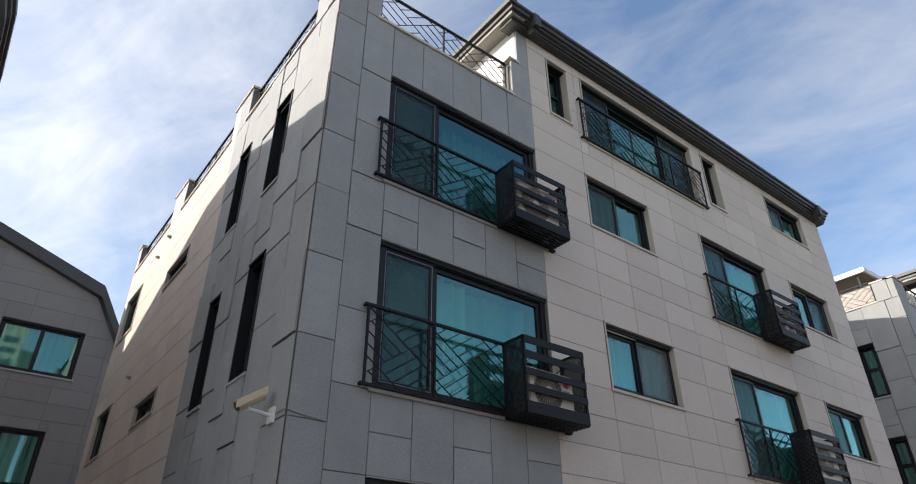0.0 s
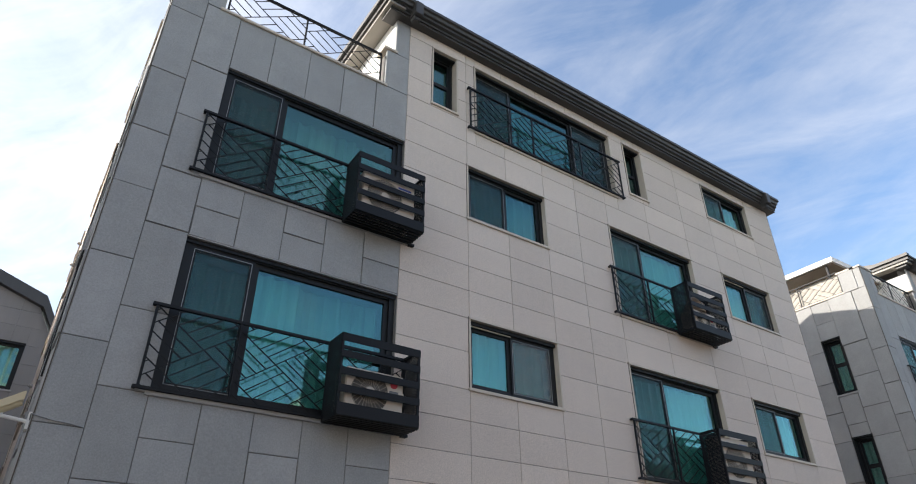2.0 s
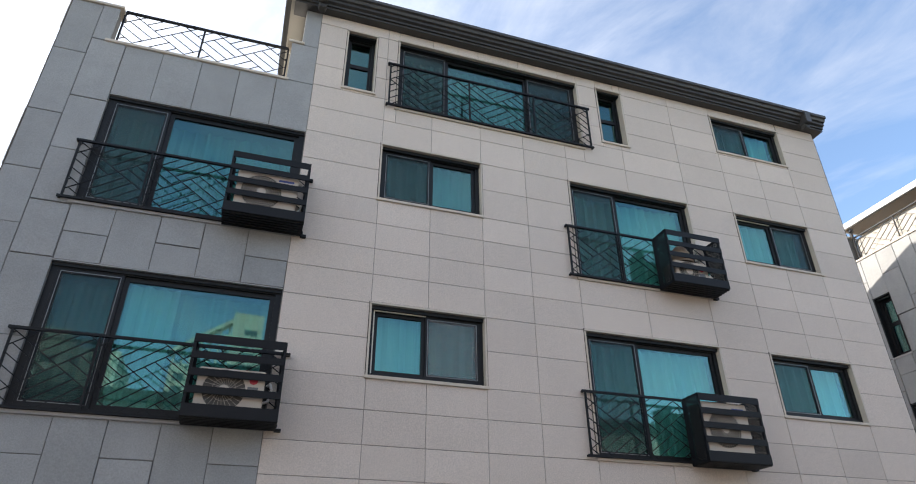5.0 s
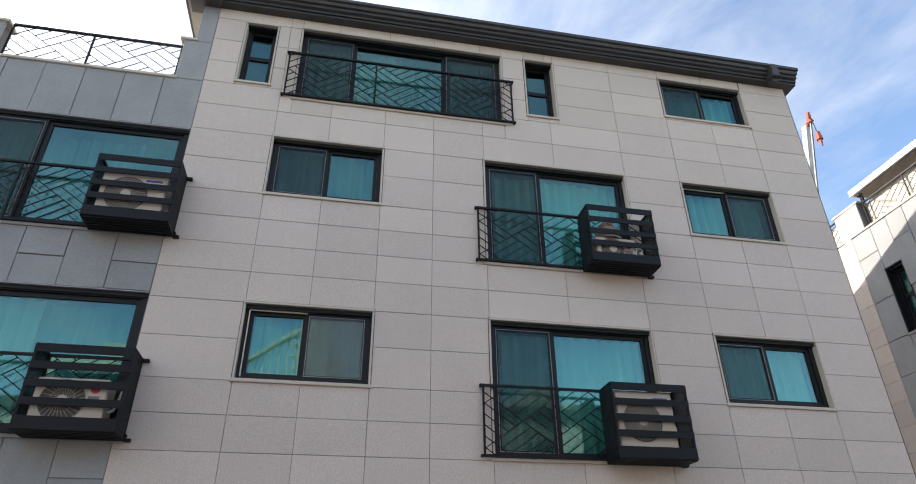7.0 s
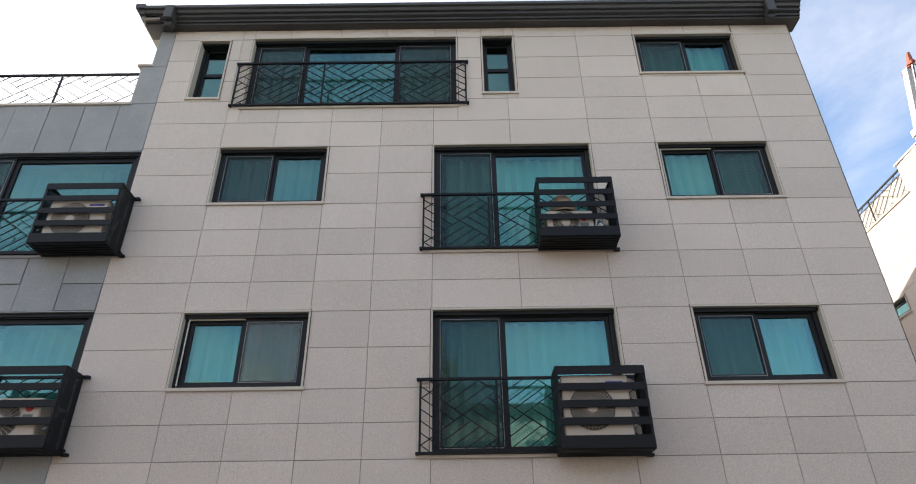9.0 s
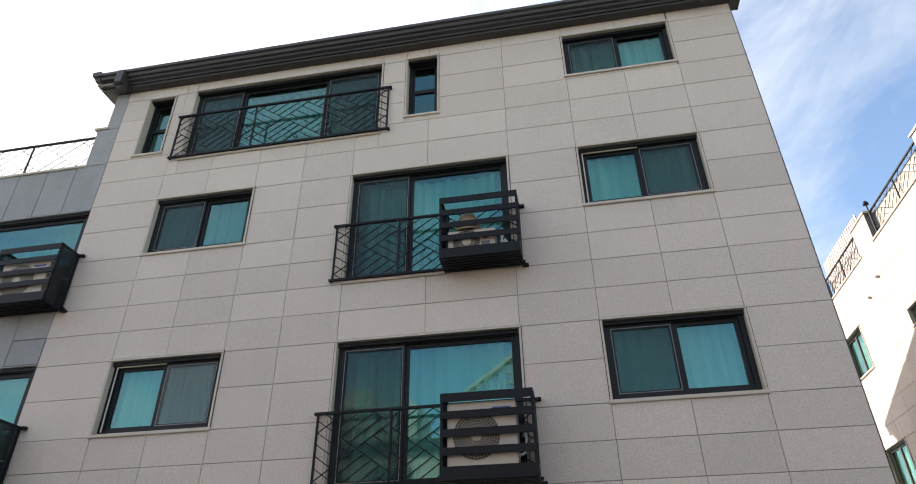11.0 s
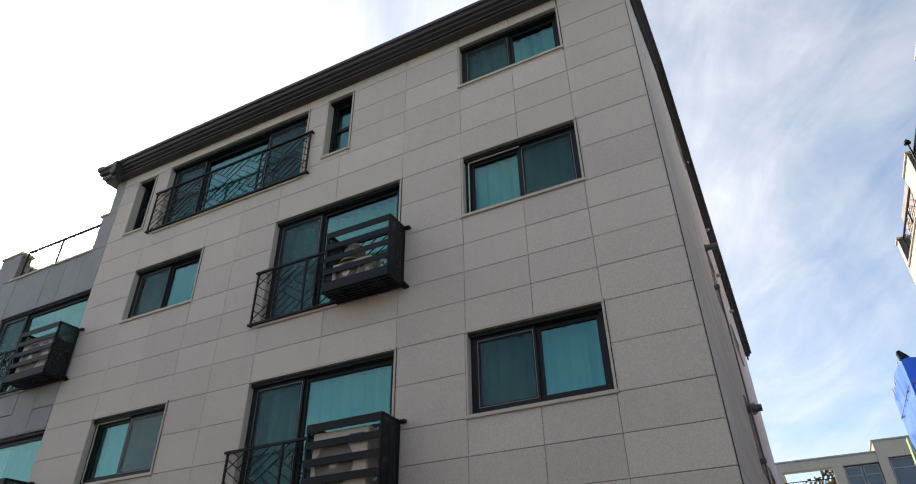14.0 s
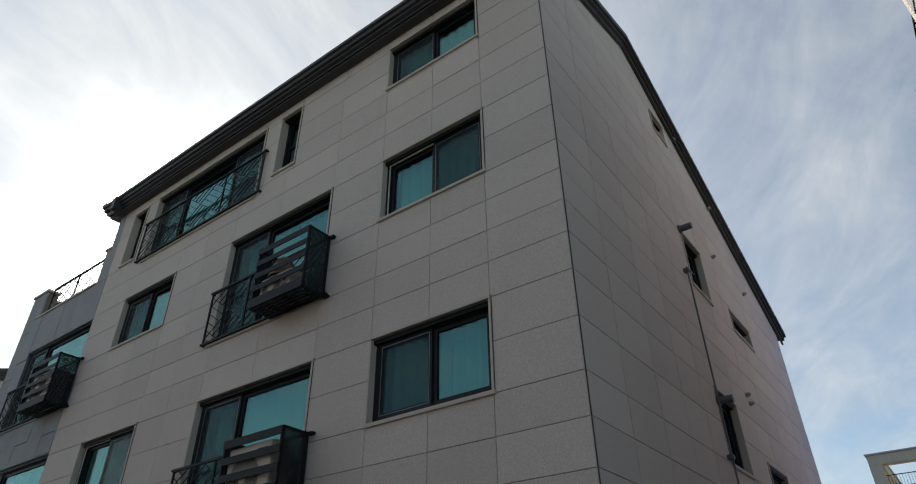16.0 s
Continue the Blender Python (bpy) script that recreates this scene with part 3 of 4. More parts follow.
def window(at, op, layout, depth=0.085, upright=True, sill=True, label="", trim=TRIM, surround=True, lining=None, metal=None, k=0.065):
    """layout: parts across (or up, if not upright) as (share, net): net is None, 'dark' or 'pale'."""
    COUNT["window"] += 1
    u0, u1, z0, z1 = op
    top = thing("window_%d" % COUNT["window"], label or "black aluminium sliding window with green glass", "window", kind="structure")
    if surround:
        s = Mesh(at)
        t = 0.014
        s.box(u0 - 0.014, u1 + 0.014, -0.26, 0.026, z1 - t, z1 + 0.014)
        s.box(u0 - 0.012, u0 + t, -0.26, 0.015, z0, z1 - t)
        s.box(u1 - t, u1 + 0.012, -0.26, 0.015, z0, z1 - t)
        part("surround", s, lining or trim, top)
        s = Mesh(at)
        s.box(u0 - 0.024, u1 + 0.024, -0.02, 0.0045, z1 + 0.014, z1 + 0.026)
        s.box(u0 - 0.022, u0 - 0.012, -0.02, 0.0045, z0, z1 + 0.014)
        s.box(u1 + 0.012, u1 + 0.022, -0.02, 0.0045, z0, z1 + 0.014)
        part("sealant", s, SEALANT, top)
        u0, u1, z1 = u0 + t, u1 - t, z1 - t
    if sill:
        s = Mesh(at)
        s.box(u0 - 0.045, u1 + 0.045, -0.26, 0.03, z0 - 0.045, z0)
        part("sill", s, trim, top, "pale stone sill", 0.005)
    metal = metal or BLACK
    w0, w1 = -depth - 0.12, -depth
    f = Mesh(at)
    f.box(u0, u1, w0, w1, z0, z0 + k)
    f.box(u0, u1, w0, max(w1, -0.035), z1 - k * 0.8, z1)
    f.box(u0, u1, w0, w1, z1 - k, z1 - k * 0.8)
    f.box(u0, u0 + k, w0, w1, z0 + k, z1 - k)
    f.box(u1 - k, u1, w0, w1, z0 + k, z1 - k)
    part("frame", f, metal, top)
    a0, a1, b0, b1 = u0 + k, u1 - k, z0 + k, z1 - k
    if upright and len(layout) == 2 and not layout[0][1] and layout[1][1]:
        tr = Mesh(at)
        mid = a0 + (a1 - a0) * layout[0][0]
        tr.box(a0 - 0.002, mid, w1 - 0.004, w1 + 0.012, b1 - 0.004, b1 + 0.014)
        tr.box(a0 - 0.018, a0 - 0.002, w1 - 0.004, w1 + 0.012, b0 - 0.01, b1 + 0.014)
        part("screen_track", tr, TRACK, top, "pale strip where the net has been slid away")
    pos = 0.0
    for i, (share, net) in enumerate(layout):
        if upright:
            p0, p1, q0, q1 = a0 + (a1 - a0) * pos, a0 + (a1 - a0) * (pos + share), b0, b1
        else:
            p0, p1, q0, q1 = a0, a1, b0 + (b1 - b0) * pos, b0 + (b1 - b0) * (pos + share)
        pos += share
        s = k * 0.77
        front_w = w1 - (0.035 if not net else 0.005)
        sash = Mesh(at)
        for r in ((p0, p1, q0, q0 + s), (p0, p1, q1 - s, q1), (p0, p0 + s, q0 + s, q1 - s), (p1 - s, p1, q0 + s, q1 - s)):
            sash.box(r[0], r[1], front_w - 0.04, front_w, r[2], r[3])
        sash_ob = part("sash", sash, metal, top)
        g = Mesh(at)
        g.box(p0 + s, p1 - s, front_w - 0.03, front_w - 0.022, q0 + s, q1 - s)
        pane = part("pane", g, GLASS, sash_ob)
        pane.visible_shadow = False
        if net:
            g = Mesh(at)
            g.box(p0 + s * 0.6, p1 - s * 0.6, front_w - 0.003, front_w + 0.001, q0 + s * 0.6, q1 - s * 0.6)
            scr = part("insect_net", g, NET if net == "dark" else PALE_NET, sash_ob)
            scr.visible_shadow = False
            bead = Mesh(at)
            e = s * 0.55
            for r in ((p0 + e, p1 - e, q0 + e, q0 + e + 0.007), (p0 + e, p1 - e, q1 - e - 0.007, q1 - e), (p0 + e, p0 + e + 0.007, q0 + e, q1 - e), (p1 - e - 0.007, p1 - e, q0 + e, q1 - e)):
                bead.box(r[0], r[1], front_w, front_w + 0.006, r[2], r[3])
            part("bead", bead, BEAD, sash_ob, "thin silver bead round the net")
    return top


def curtain(at, u0, u1, z0, z1, w=-0.31, label="pale hanging curtain behind the window", mat=None):
    m = Mesh(at)
    n = max(12, int((u1 - u0) / 0.035))
    r = random.Random(int(u0 * 100 + z0 * 10))
    pts = []
    for i in range(n + 1):
        u = u0 + (u1 - u0) * i / n
        pts.append((u, w + 0.035 * math.sin(i * 1.25 + r.uniform(-0.4, 0.4)) + 0.02 * math.sin(i * 0.37)))
    for (ua, wa), (ub, wb) in zip(pts, pts[1:]):
        b = len(m.v)
        m.v += [m.at(ua, wa, z0), m.at(ub, wb, z0), m.at(ub, wb, z1), m.at(ua, wa, z1), m.at(ua, wa - 0.004, z0), m.at(ub, wb - 0.004, z0), m.at(ub, wb - 0.004, z1), m.at(ua, wa - 0.004, z1)]
        m.f += [(b, b + 1, b + 2, b + 3), (b + 7, b + 6, b + 5, b + 4)]
    ob = part("curtain", m, mat or CURTAIN)
    return tagged(ob, label, "curtain", "curtains behind the windows")


# ---- railings ----
def clip_seg(p, q, box):
    (x0, x1, z0, z1), t0, t1 = box, 0.0, 1.0
    dx, dz = q[0] - p[0], q[1] - p[1]
    for d, lo, hi in ((dx, x0 - p[0], x1 - p[0]), (dz, z0 - p[1], z1 - p[1])):
        if abs(d) < 1e-9:
            if lo > 0 or hi < 0:
                return None
            continue
        a, b = sorted((lo / d, hi / d))
        t0, t1 = max(t0, a), min(t1, b)
    if t1 - t0 < 1e-6:
        return None
    return (p[0] + dx * t0, p[1] + dz * t0), (p[0] + dx * t1, p[1] + dz * t1)


def weave(u0, u1, z0, z1, side=0.44, tilt=35, n=4, shift=(0.0, 0.0)):
    """Bars of a basket weave set on its corner, cut to the rectangle."""
    out = []
    ca, sa = math.cos(radians(tilt)), math.sin(radians(tilt))
    cu, cz = (u0 + u1) / 2 + shift[0], (z0 + z1) / 2 + shift[1]
    k = int(3 + (u1 - u0 + z1 - z0) / side)
    for i in range(-k, k + 1):
        for j in range(-k, k + 1):
            for s in range(n + 1):
                f = (s / n) * side
                if (i + j) % 2 == 0:
                    a, b = (i * side, j * side + f), ((i + 1) * side, j * side + f)
                else:
                    a, b = (i * side + f, j * side), (i * side + f, (j + 1) * side)
                pq = [(cu + (p - q) * ca, cz + (p + q) * sa) for p, q in (a, b)]
                c = clip_seg(pq[0], pq[1], (u0, u1, z0, z1))
                if c and math.hypot(c[1][0] - c[0][0], c[1][1] - c[0][1]) > 0.03:
                    out.append(c)
    return out


def railing(at, u0, u1, z0, z1, out, posts, label, brackets=True, group="balcony railings", side=0.50, shift=(0, 0), name="railing", n=4, thin=0.0115):
    top = thing(name, label, "railing", group)
    rails = {}
    for nm, z, wide in (("top_rail", z1, 0.032), ("bottom_rail", z0, 0.03)):
        m = Mesh(at)
        m.box(u0 - (0.05 if brackets else 0), u1 + (0.05 if brackets else 0), out - 0.02, out + 0.02, z - wide / 2, z + wide / 2)
        rails[z] = part(nm, m, IRON, top)
    for u in (u0, *posts, u1):
        m = Mesh(at)
        m.box(u - 0.013, u + 0.013, out - 0.013, out + 0.013, z0, z1)
        part("post", m, IRON, top)
    edges = [u0, *posts, u1]
    for i, (a, b) in enumerate(zip(edges, edges[1:])):
        for p, q in weave(a, b, z0, z1, side, n=n, shift=shift if i % 2 == 0 else (-shift[0], shift[1])):
            m = Mesh(at)
            m.bar(p, q, thin, thin, out)
            part("bar", m, IRON, top)
    if brackets:
        for u in (u0 - 0.03, u1 + 0.03):
            for z in (z0, z1):
                m = Mesh(at)
                m.box(u - 0.014, u + 0.014, 0.0, out + 0.01, z - 0.014, z + 0.014)
                part("bracket", m, IRON, rails[z])
    return top


def perforated(at2, a0, a1, z0, z1, step=0.021, hole=0.42):
    """A thin sheet with square holes, in the plane that at2 maps."""
    m = Mesh(at2)
    na, nz = max(1, int((a1 - a0) / step)), max(1, int((z1 - z0) / step))
    sa, sz = (a1 - a0) / na, (z1 - z0) / nz
    for j in range(nz + 1):
        z = z0 + j * sz
        m.box(a0, a1, -0.0015, 0.0015, max(z0, z - sz * (1 - hole) / 2), min(z1, z + sz * (1 - hole) / 2))
    for i in range(na + 1):
        a = a0 + i * sa
        m.box(max(a0, a - sa * (1 - hole) / 2), min(a1, a + sa * (1 - hole) / 2), -0.0012, 0.0012, z0, z1)
    return m


def cage(u0, u1, z0, z1, label):
    """Steel cage for an outdoor unit, hung in front of the wall."""
    top = thing("air_conditioner_cage", label, "steel cage", "outdoor unit cages")
    w0, w1, h = 0.05, 0.43, z1 - z0
    for u in (u0 + 0.015, u1 - 0.015):
        for w in (w0, w1 - 0.015):
            m = Mesh(front)
            m.box(u - 0.015, u + 0.015, w - 0.015, w + 0.015, z0, z1)
            part("corner_post", m, IRON, top)
    for z in (z0, z1 - 0.03):
        m = Mesh(front)
        m.box(u0, u1, w1 - 0.03, w1, z, z + 0.03)
        m.box(u0, u1, w0 - 0.015, w0 + 0.015, z, z + 0.03)
        for u in (u0, u1 - 0.03):
            m.box(u, u + 0.03, w0, w1, z, z + 0.03)
        part("frame_ring", m, IRON, top)
    for a, b in ((0.0, 0.15), (0.27, 0.36), (0.48, 0.57), (0.69, 0.78), (0.89, 0.99)):
        m = Mesh(front)
        m.box(u0, u1, w1 - 0.004, w1 + 0.012, z0 + a * h, z0 + b * h)
        part("slat", m, IRON, top, bevel=0.003)
    for u in (u0 + 0.006, u1 - 0.006):
        m = perforated(lambda a, k, z, u=u: front(u + k, a, z), w0, w1, z0, z1)
        part("perforated_side", m, IRON, top)
    for i in range(6):
        w = w0 + 0.02 + (w1 - w0 - 0.05) * i / 5
        m = Mesh(front)
        m.box(u0, u1, w - 0.018, w + 0.018, z0 - 0.012, z0 + 0.006)
        part("floor_slat", m, IRON, top)
    for u in (u1 + 0.05,):
        for z in (z0 - 0.0, z1 - 0.02):
            m = Mesh(front)
            m.box(u - 0.06, u + 0.02, 0.0, 0.06, z - 0.015, z + 0.02)
            part("wall_bracket", m, IRON, top)
    return top


def outdoor_unit(u0, u1, z0, z1, w0, w1, mark, label, hub=CREAM):
    top = thing("outdoor_unit", label, "air conditioner", "outdoor units")
    m = Mesh(front)
    m.box(u0, u1, w0, w1, z0 + 0.04, z1)
    casing = part("casing", m, CREAM, top, bevel=0.012)
    m = Mesh(front)
    for u in (u0 + 0.12, u1 - 0.16):
        m.box(u, u + 0.05, w0, w1, z0, z0 + 0.04)
    part("foot", m, STEEL, top)
    r = min(0.27, (z1 - z0) * 0.43)
    c = (u0 + r + 0.07, (z0 + z1) / 2 + 0.02)
    # no hole is cut: a flat dark disc paints the shade behind the grille
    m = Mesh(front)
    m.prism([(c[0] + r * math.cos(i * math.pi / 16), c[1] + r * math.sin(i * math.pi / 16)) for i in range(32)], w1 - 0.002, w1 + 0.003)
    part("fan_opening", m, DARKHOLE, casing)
    m = Mesh(front)
    rings, spokes, twist = ((1.0, 0.55), 26, 0.42) if mark == "round" else ([k / 9 for k in range(2, 10)], 40, 0.2)
    for k in rings:
        m.ring(c, r * k, 0.0045, w1 + 0.012, 28)
    for i in range(spokes):
        a = 2 * math.pi * i / spokes
        m.bar((c[0] + 0.06 * math.cos(a), c[1] + 0.06 * math.sin(a)), (c[0] + r * math.cos(a + twist), c[1] + r * math.sin(a + twist)), 0.0042, 0.006, w1 + 0.012)
    grille = part("grille", m, WIRE, top)
    m = Mesh(front)
    m.prism([(c[0] + 0.06 * math.cos(i * math.pi / 8), c[1] + 0.06 * math.sin(i * math.pi / 8)) for i in range(16)], w1 + 0.006, w1 + 0.02)
    part("hub", m, hub, grille)
    if mark == "bar":
        m = Mesh(front)
        m.box(u1 - 0.27, u1 - 0.06, w1 + 0.001, w1 + 0.003, z1 - 0.105, z1 - 0.072)
        part("maker_mark", m, BLUE_MARK, casing)
    elif mark == "round":
        m = Mesh(front)
        q = (u1 - 0.13, z1 - 0.12)
        m.prism([(q[0] + 0.05 * math.cos(i * math.pi / 10), q[1] + 0.05 * math.sin(i * math.pi / 10)) for i in range(20)], w1 + 0.001, w1 + 0.003)
        part("maker_mark", m, RED_MARK, casing)
        m = Mesh(front)
        m.box(u1 - 0.19, u1 - 0.07, w1 + 0.001, w1 + 0.003, z1 - 0.26, z1 - 0.20)
        part("maker_bar", m, GREY_MARK, casing)
    # refrigerant pipe that leaves the side and bends into the wall
    m = Mesh(front)
    pts = [(u1, (w0 + w1) / 2, z0 + 0.22), (u1 + 0.06, (w0 + w1) / 2, z0 + 0.24), (u1 + 0.09, (w0 + w1) / 2 - 0.02, z0 + 0.4), (u1 + 0.07, w0 + 0.02, z0 + 0.5), (u1 + 0.04, 0.0, z0 + 0.5)]
    for p, q in zip(pts, pts[1:]):
        m.tube(p, q, 0.016, 8)
    part("pipe", m, PLASTER, top)
    return top


def vent(at, u, z, label="round metal wall vent with a hood"):
    top = thing("wall_vent", label, "vent", "wall vents")
    m = Mesh(at)
    m.tube((u, 0.0, z), (u, 0.045, z), 0.04, 14, 0.036)
    part("collar", m, ZINC, top)
    m = Mesh(at)
    m.tube((u, 0.045, z + 0.01), (u, 0.08, z - 0.01), 0.042, 14, 0.02)
    part("hood", m, ZINC, top)
    return top


# ---- the apartment house ----
DARK, PALE = "dark", "pale"


def build_house(forward=0.0):
    """forward: how far the eaves move with the front wall."""
    global ORG
    build_walls()
    base = ORG.copy()
    ORG = base + Vector((0, forward, LIFT[0]))
    build_roof()
    ORG = base
    # front, basalt bay
    for op in (A2, A1, A0):
        window(front, op, [(0.29, DARK), (0.71, None)], surround=False, depth=0.06, trim=GREYTRIM, k=0.08, label="tall black aluminium balcony door with green glass")
        u0, u1, z0, z1 = op
        head = Mesh(front)
        head.box(u0, u1, -0.1, 0.006, z1 - 0.014, z1 - 0.002)
        tagged(part("trim", head, GREYTRIM), "grey metal drip strip over the balcony door", "trim", kind="structure")
        if op == A1:
            curtain(front, u0 + 0.9, u0 + 1.5, z0 + 0.05, z1 - 0.1)
        # unseen backing, added to set how bright the door panes look
        curtain(front, u0 + 0.1, u1 - 0.1, z0 + 0.05, z1 - 0.1, -0.42, "grey backing added behind the balcony door panes", CURTAIN_DIM if op != A1 else CURTAIN_MID)
        railing(front, u0 - 0.13, u1 + 0.11, z0 + 0.012, z0 + 0.92, 0.05, [u0 + 0.78, u1 - 0.9], "black steel railing woven in slanting bars", shift=(0.1, 0.05))
        cage(u1 - 0.93, u1 + 0.14, z0 - 0.04, z0 + 0.94, "black slatted steel cage round an outdoor unit")
    outdoor_unit(5.42, 6.18, 3.88, 4.44, 0.08, 0.38, "round", "cream outdoor unit in a steel cage, dusty")
    outdoor_unit(5.42, 6.24, 6.60, 7.28, 0.08, 0.38, "bar", "cream outdoor unit with a large round grille")
    for op, lay in ((B2, [(0.5, DARK), (0.5, None)]), (B1, [(0.48, None), (0.52, PALE)]), (D2, [(0.5, None), (0.5, DARK)]), (D1, [(0.5, DARK), (0.5, None)]), (F3, [(0.5, DARK), (0.5, None)])):
        window(front, op, lay)
        if op == B2:
            curtain(front, op[0] + 0.1, op[1] - 0.1, op[2] + 0.02, op[3] - 0.05, label="dim grey curtain behind the window", mat=CURTAIN_DIM)
        else:
            curtain(front, op[0] + 0.1, op[1] - 0.1, op[2] + 0.02, op[3] - 0.05)
    for op in (C2, C1):
        window(front, op, [(0.37, DARK), (0.63, None)], label="black aluminium balcony door with green glass")
        u0, u1, z0, z1 = op
        curtain(front, u0 + 0.2, u1 - 0.1, z0 + 0.05, z1 - 0.1)
        railing(front, u0 - 0.13, u1 + 0.11, z0 + 0.012, z0 + 0.92, 0.05, [u0 + 0.82, u1 - 0.9], "black steel railing woven in slanting bars", shift=(0.05, 0.0))
        cage(u1 - 0.95, u1 + 0.13, z0 - 0.04, z0 + 0.94, "black slatted steel cage round an outdoor unit")
    outdoor_unit(12.36, 13.16, 3.80, 4.62, 0.08, 0.38, "bar", "cream outdoor unit with a round fan grille")
    outdoor_unit(12.38, 13.02, 6.57, 7.00, 0.08, 0.38, "round", "low cream outdoor unit in a steel cage")
    pot = thing("basket", "brown round basket upside down on the outdoor unit", "basket")
    m = Mesh(front)
    for k in range(5):
        a, b = k * math.pi / 10, (k + 1) * math.pi / 10
        m.tube((12.64, 0.23, 7.00 + 0.36 * math.sin(a)), (12.64, 0.23, 7.00 + 0.36 * math.sin(b)), 0.19 * math.cos(a), 20, 0.19 * math.cos(b) + 0.002)
    part("bowl", m, WOODSOFFIT, pot)
    m = Mesh(front)
    m.tube((12.64, 0.23, 7.00), (12.64, 0.23, 7.03), 0.205, 20)
    part("rim", m, WOODSOFFIT, pot)
    pot = thing("bottle", "white plastic bottle standing in the cage", "bottle")
    m = Mesh(front)
    m.tube((13.14, 0.26, 6.575), (13.14, 0.26, 6.80), 0.05, 14)
    m.tube((13.14, 0.26, 6.80), (13.14, 0.26, 6.86), 0.05, 14, 0.018)
    part("body", m, PLASTER, pot)
    m = Mesh(front)
    m.tube((13.14, 0.26, 6.86), (13.14, 0.26, 6.89), 0.02, 12)
    part("cap", m, GREEN_BOARD, pot)
    window(front, E3, depth=0.10, layout=[(0.245, DARK), (0.475, None), (0.28, DARK)], label="wide black aluminium balcony window in three parts")
    railing(front, E3[0] - 0.14, E3[1] + 0.14, E3[2] + 0.012, E3[2] + 0.93, 0.05, [8.95, 10.2], "long black steel railing woven in slanting bars", shift=(0.1, 0.1), side=0.50)
    curtain(front, 7.75, 11.07, 9.35, 10.84, -0.4, "dim grey curtain behind the wide window", CURTAIN_DIM)
    for op in (N1, N2):
        window(front, op, [(0.52, None), (0.48, None)], upright=False, depth=0.14, k=0.048, label="narrow black aluminium window in two lights")
    # side walls
    for op in LEFT_GREY:
        curtain(left, op[0] + 0.05, op[1] - 0.05, op[2], op[3], label="dim curtain behind the slot window", mat=CURTAIN_DIM)
        window(left, op, [(0.55, None), (0.45, None)], upright=False, depth=0.13, lining=BLACK, trim=GREYTRIM, label="tall slot window in a basalt wall")
    for op in LEFT_WHITE:
        window(left, op, [(0.5, None), (0.5, None)], depth=0.05, metal=SUNLIT_FRAME, k=0.045)
        curtain(left, op[0] + 0.05, op[1] - 0.05, op[2], op[3], -0.24, "beige blind behind the side window", BLIND)
    for op in RIGHT:
        window(right, op, [(0.5, DARK), (0.5, None)], depth=0.09)
    # railings on the parapets
    railing(front, 3.27, 5.78, 9.50, 10.20, -0.12, [4.45], "black steel railing on the terrace parapet", brackets=False, group="parapet railings", side=0.46, n=3, thin=0.010)
    for a, b in ((6.98, 9.5), (10.42, 13.12), (14.12, 16.78)):
        railing(left, a, b, 9.60, 10.25, -0.12, [(a + b) / 2], "black steel railing on the terrace parapet", brackets=False, group="parapet railings", side=0.46, n=3, thin=0.010)
    for u, z in ((13.6, 9.0), (14.3, 8.8), (14.0, 5.95)):
        vent(left, u, z)


build_house()
for u, z in ((11.57, 11.3), (13.19, 10.5), (12.4, 8.9), (14.4, 8.95), (12.2, 6.1), (12.3, 5.98)):
    vent(right, u, z)

# gas flue stubs and the downpipe on the gable wall
for u, z in ((10.5, 8.52), (10.34, 5.48)):
    top = thing("flue_stub", "grey steel flue stub on the gable wall", "flue", "flue stubs")
    m = Mesh(right)
    m.tube((u, 0.0, z), (u, 0.22, z), 0.055, 14)
    part("duct", m, STEEL, top)
    m = Mesh(right)
    m.tube((u, 0.0, z), (u, 0.03, z), 0.075, 14)
    part("wall_plate", m, STEEL, top)
top = thing("gas_pipe", "thin grey gas pipe clamped to the gable wall", "pipe")
m = Mesh(right)
m.tube((10.18, 0.06, -0.2), (10.18, 0.06, 7.6), 0.014, 10)
m.tube((10.18, 0.06, 7.6), (10.5, 0.06, 7.62), 0.014, 10)
part("tube", m, STEEL, top)
for z in (1.9, 4.66, 7.55):
    m = Mesh(right)
    m.box(10.14, 10.22, 0.0, 0.09, z - 0.035, z + 0.035)
    part("clamp", m, STEEL, top, bevel=0.01)

# security camera on the side wall
top = thing("security_camera", "cream bullet camera on a white wall bracket", "security camera")
m = Mesh()
m.tube((2.42, 6.45, 3.685), (2.19, 6.47, 3.53), 0.047, 14)
part("housing", m, CCTV, top)
m = Mesh()
m.prism([(2.15, 3.565), (2.44, 3.76), (2.432, 3.772), (2.142, 3.577)], 6.395, 6.525)
m.prism([(2.15, 3.50), (2.44, 3.695), (2.44, 3.76), (2.15, 3.565)], 6.395, 6.403)
m.prism([(2.15, 3.50), (2.44, 3.695), (2.44, 3.76), (2.15, 3.565)], 6.517, 6.525)
part("sun_shield", m, CCTV, top)
m = Mesh()
m.tube((2.19, 6.47, 3.53), (2.177, 6.471, 3.521), 0.038, 14)
part("lens", m, DARKHOLE, top)
m = Mesh()
m.tube((2.54, 6.45, 3.50), (2.29, 6.46, 3.53), 0.018, 10)
m.tube((2.29, 6.46, 3.53), (2.31, 6.46, 3.61), 0.016, 10)
m.box(2.515, 2.54, 6.38, 6.52, 3.42, 3.58)
part("arm", m, PLASTER, top)
m = Mesh()
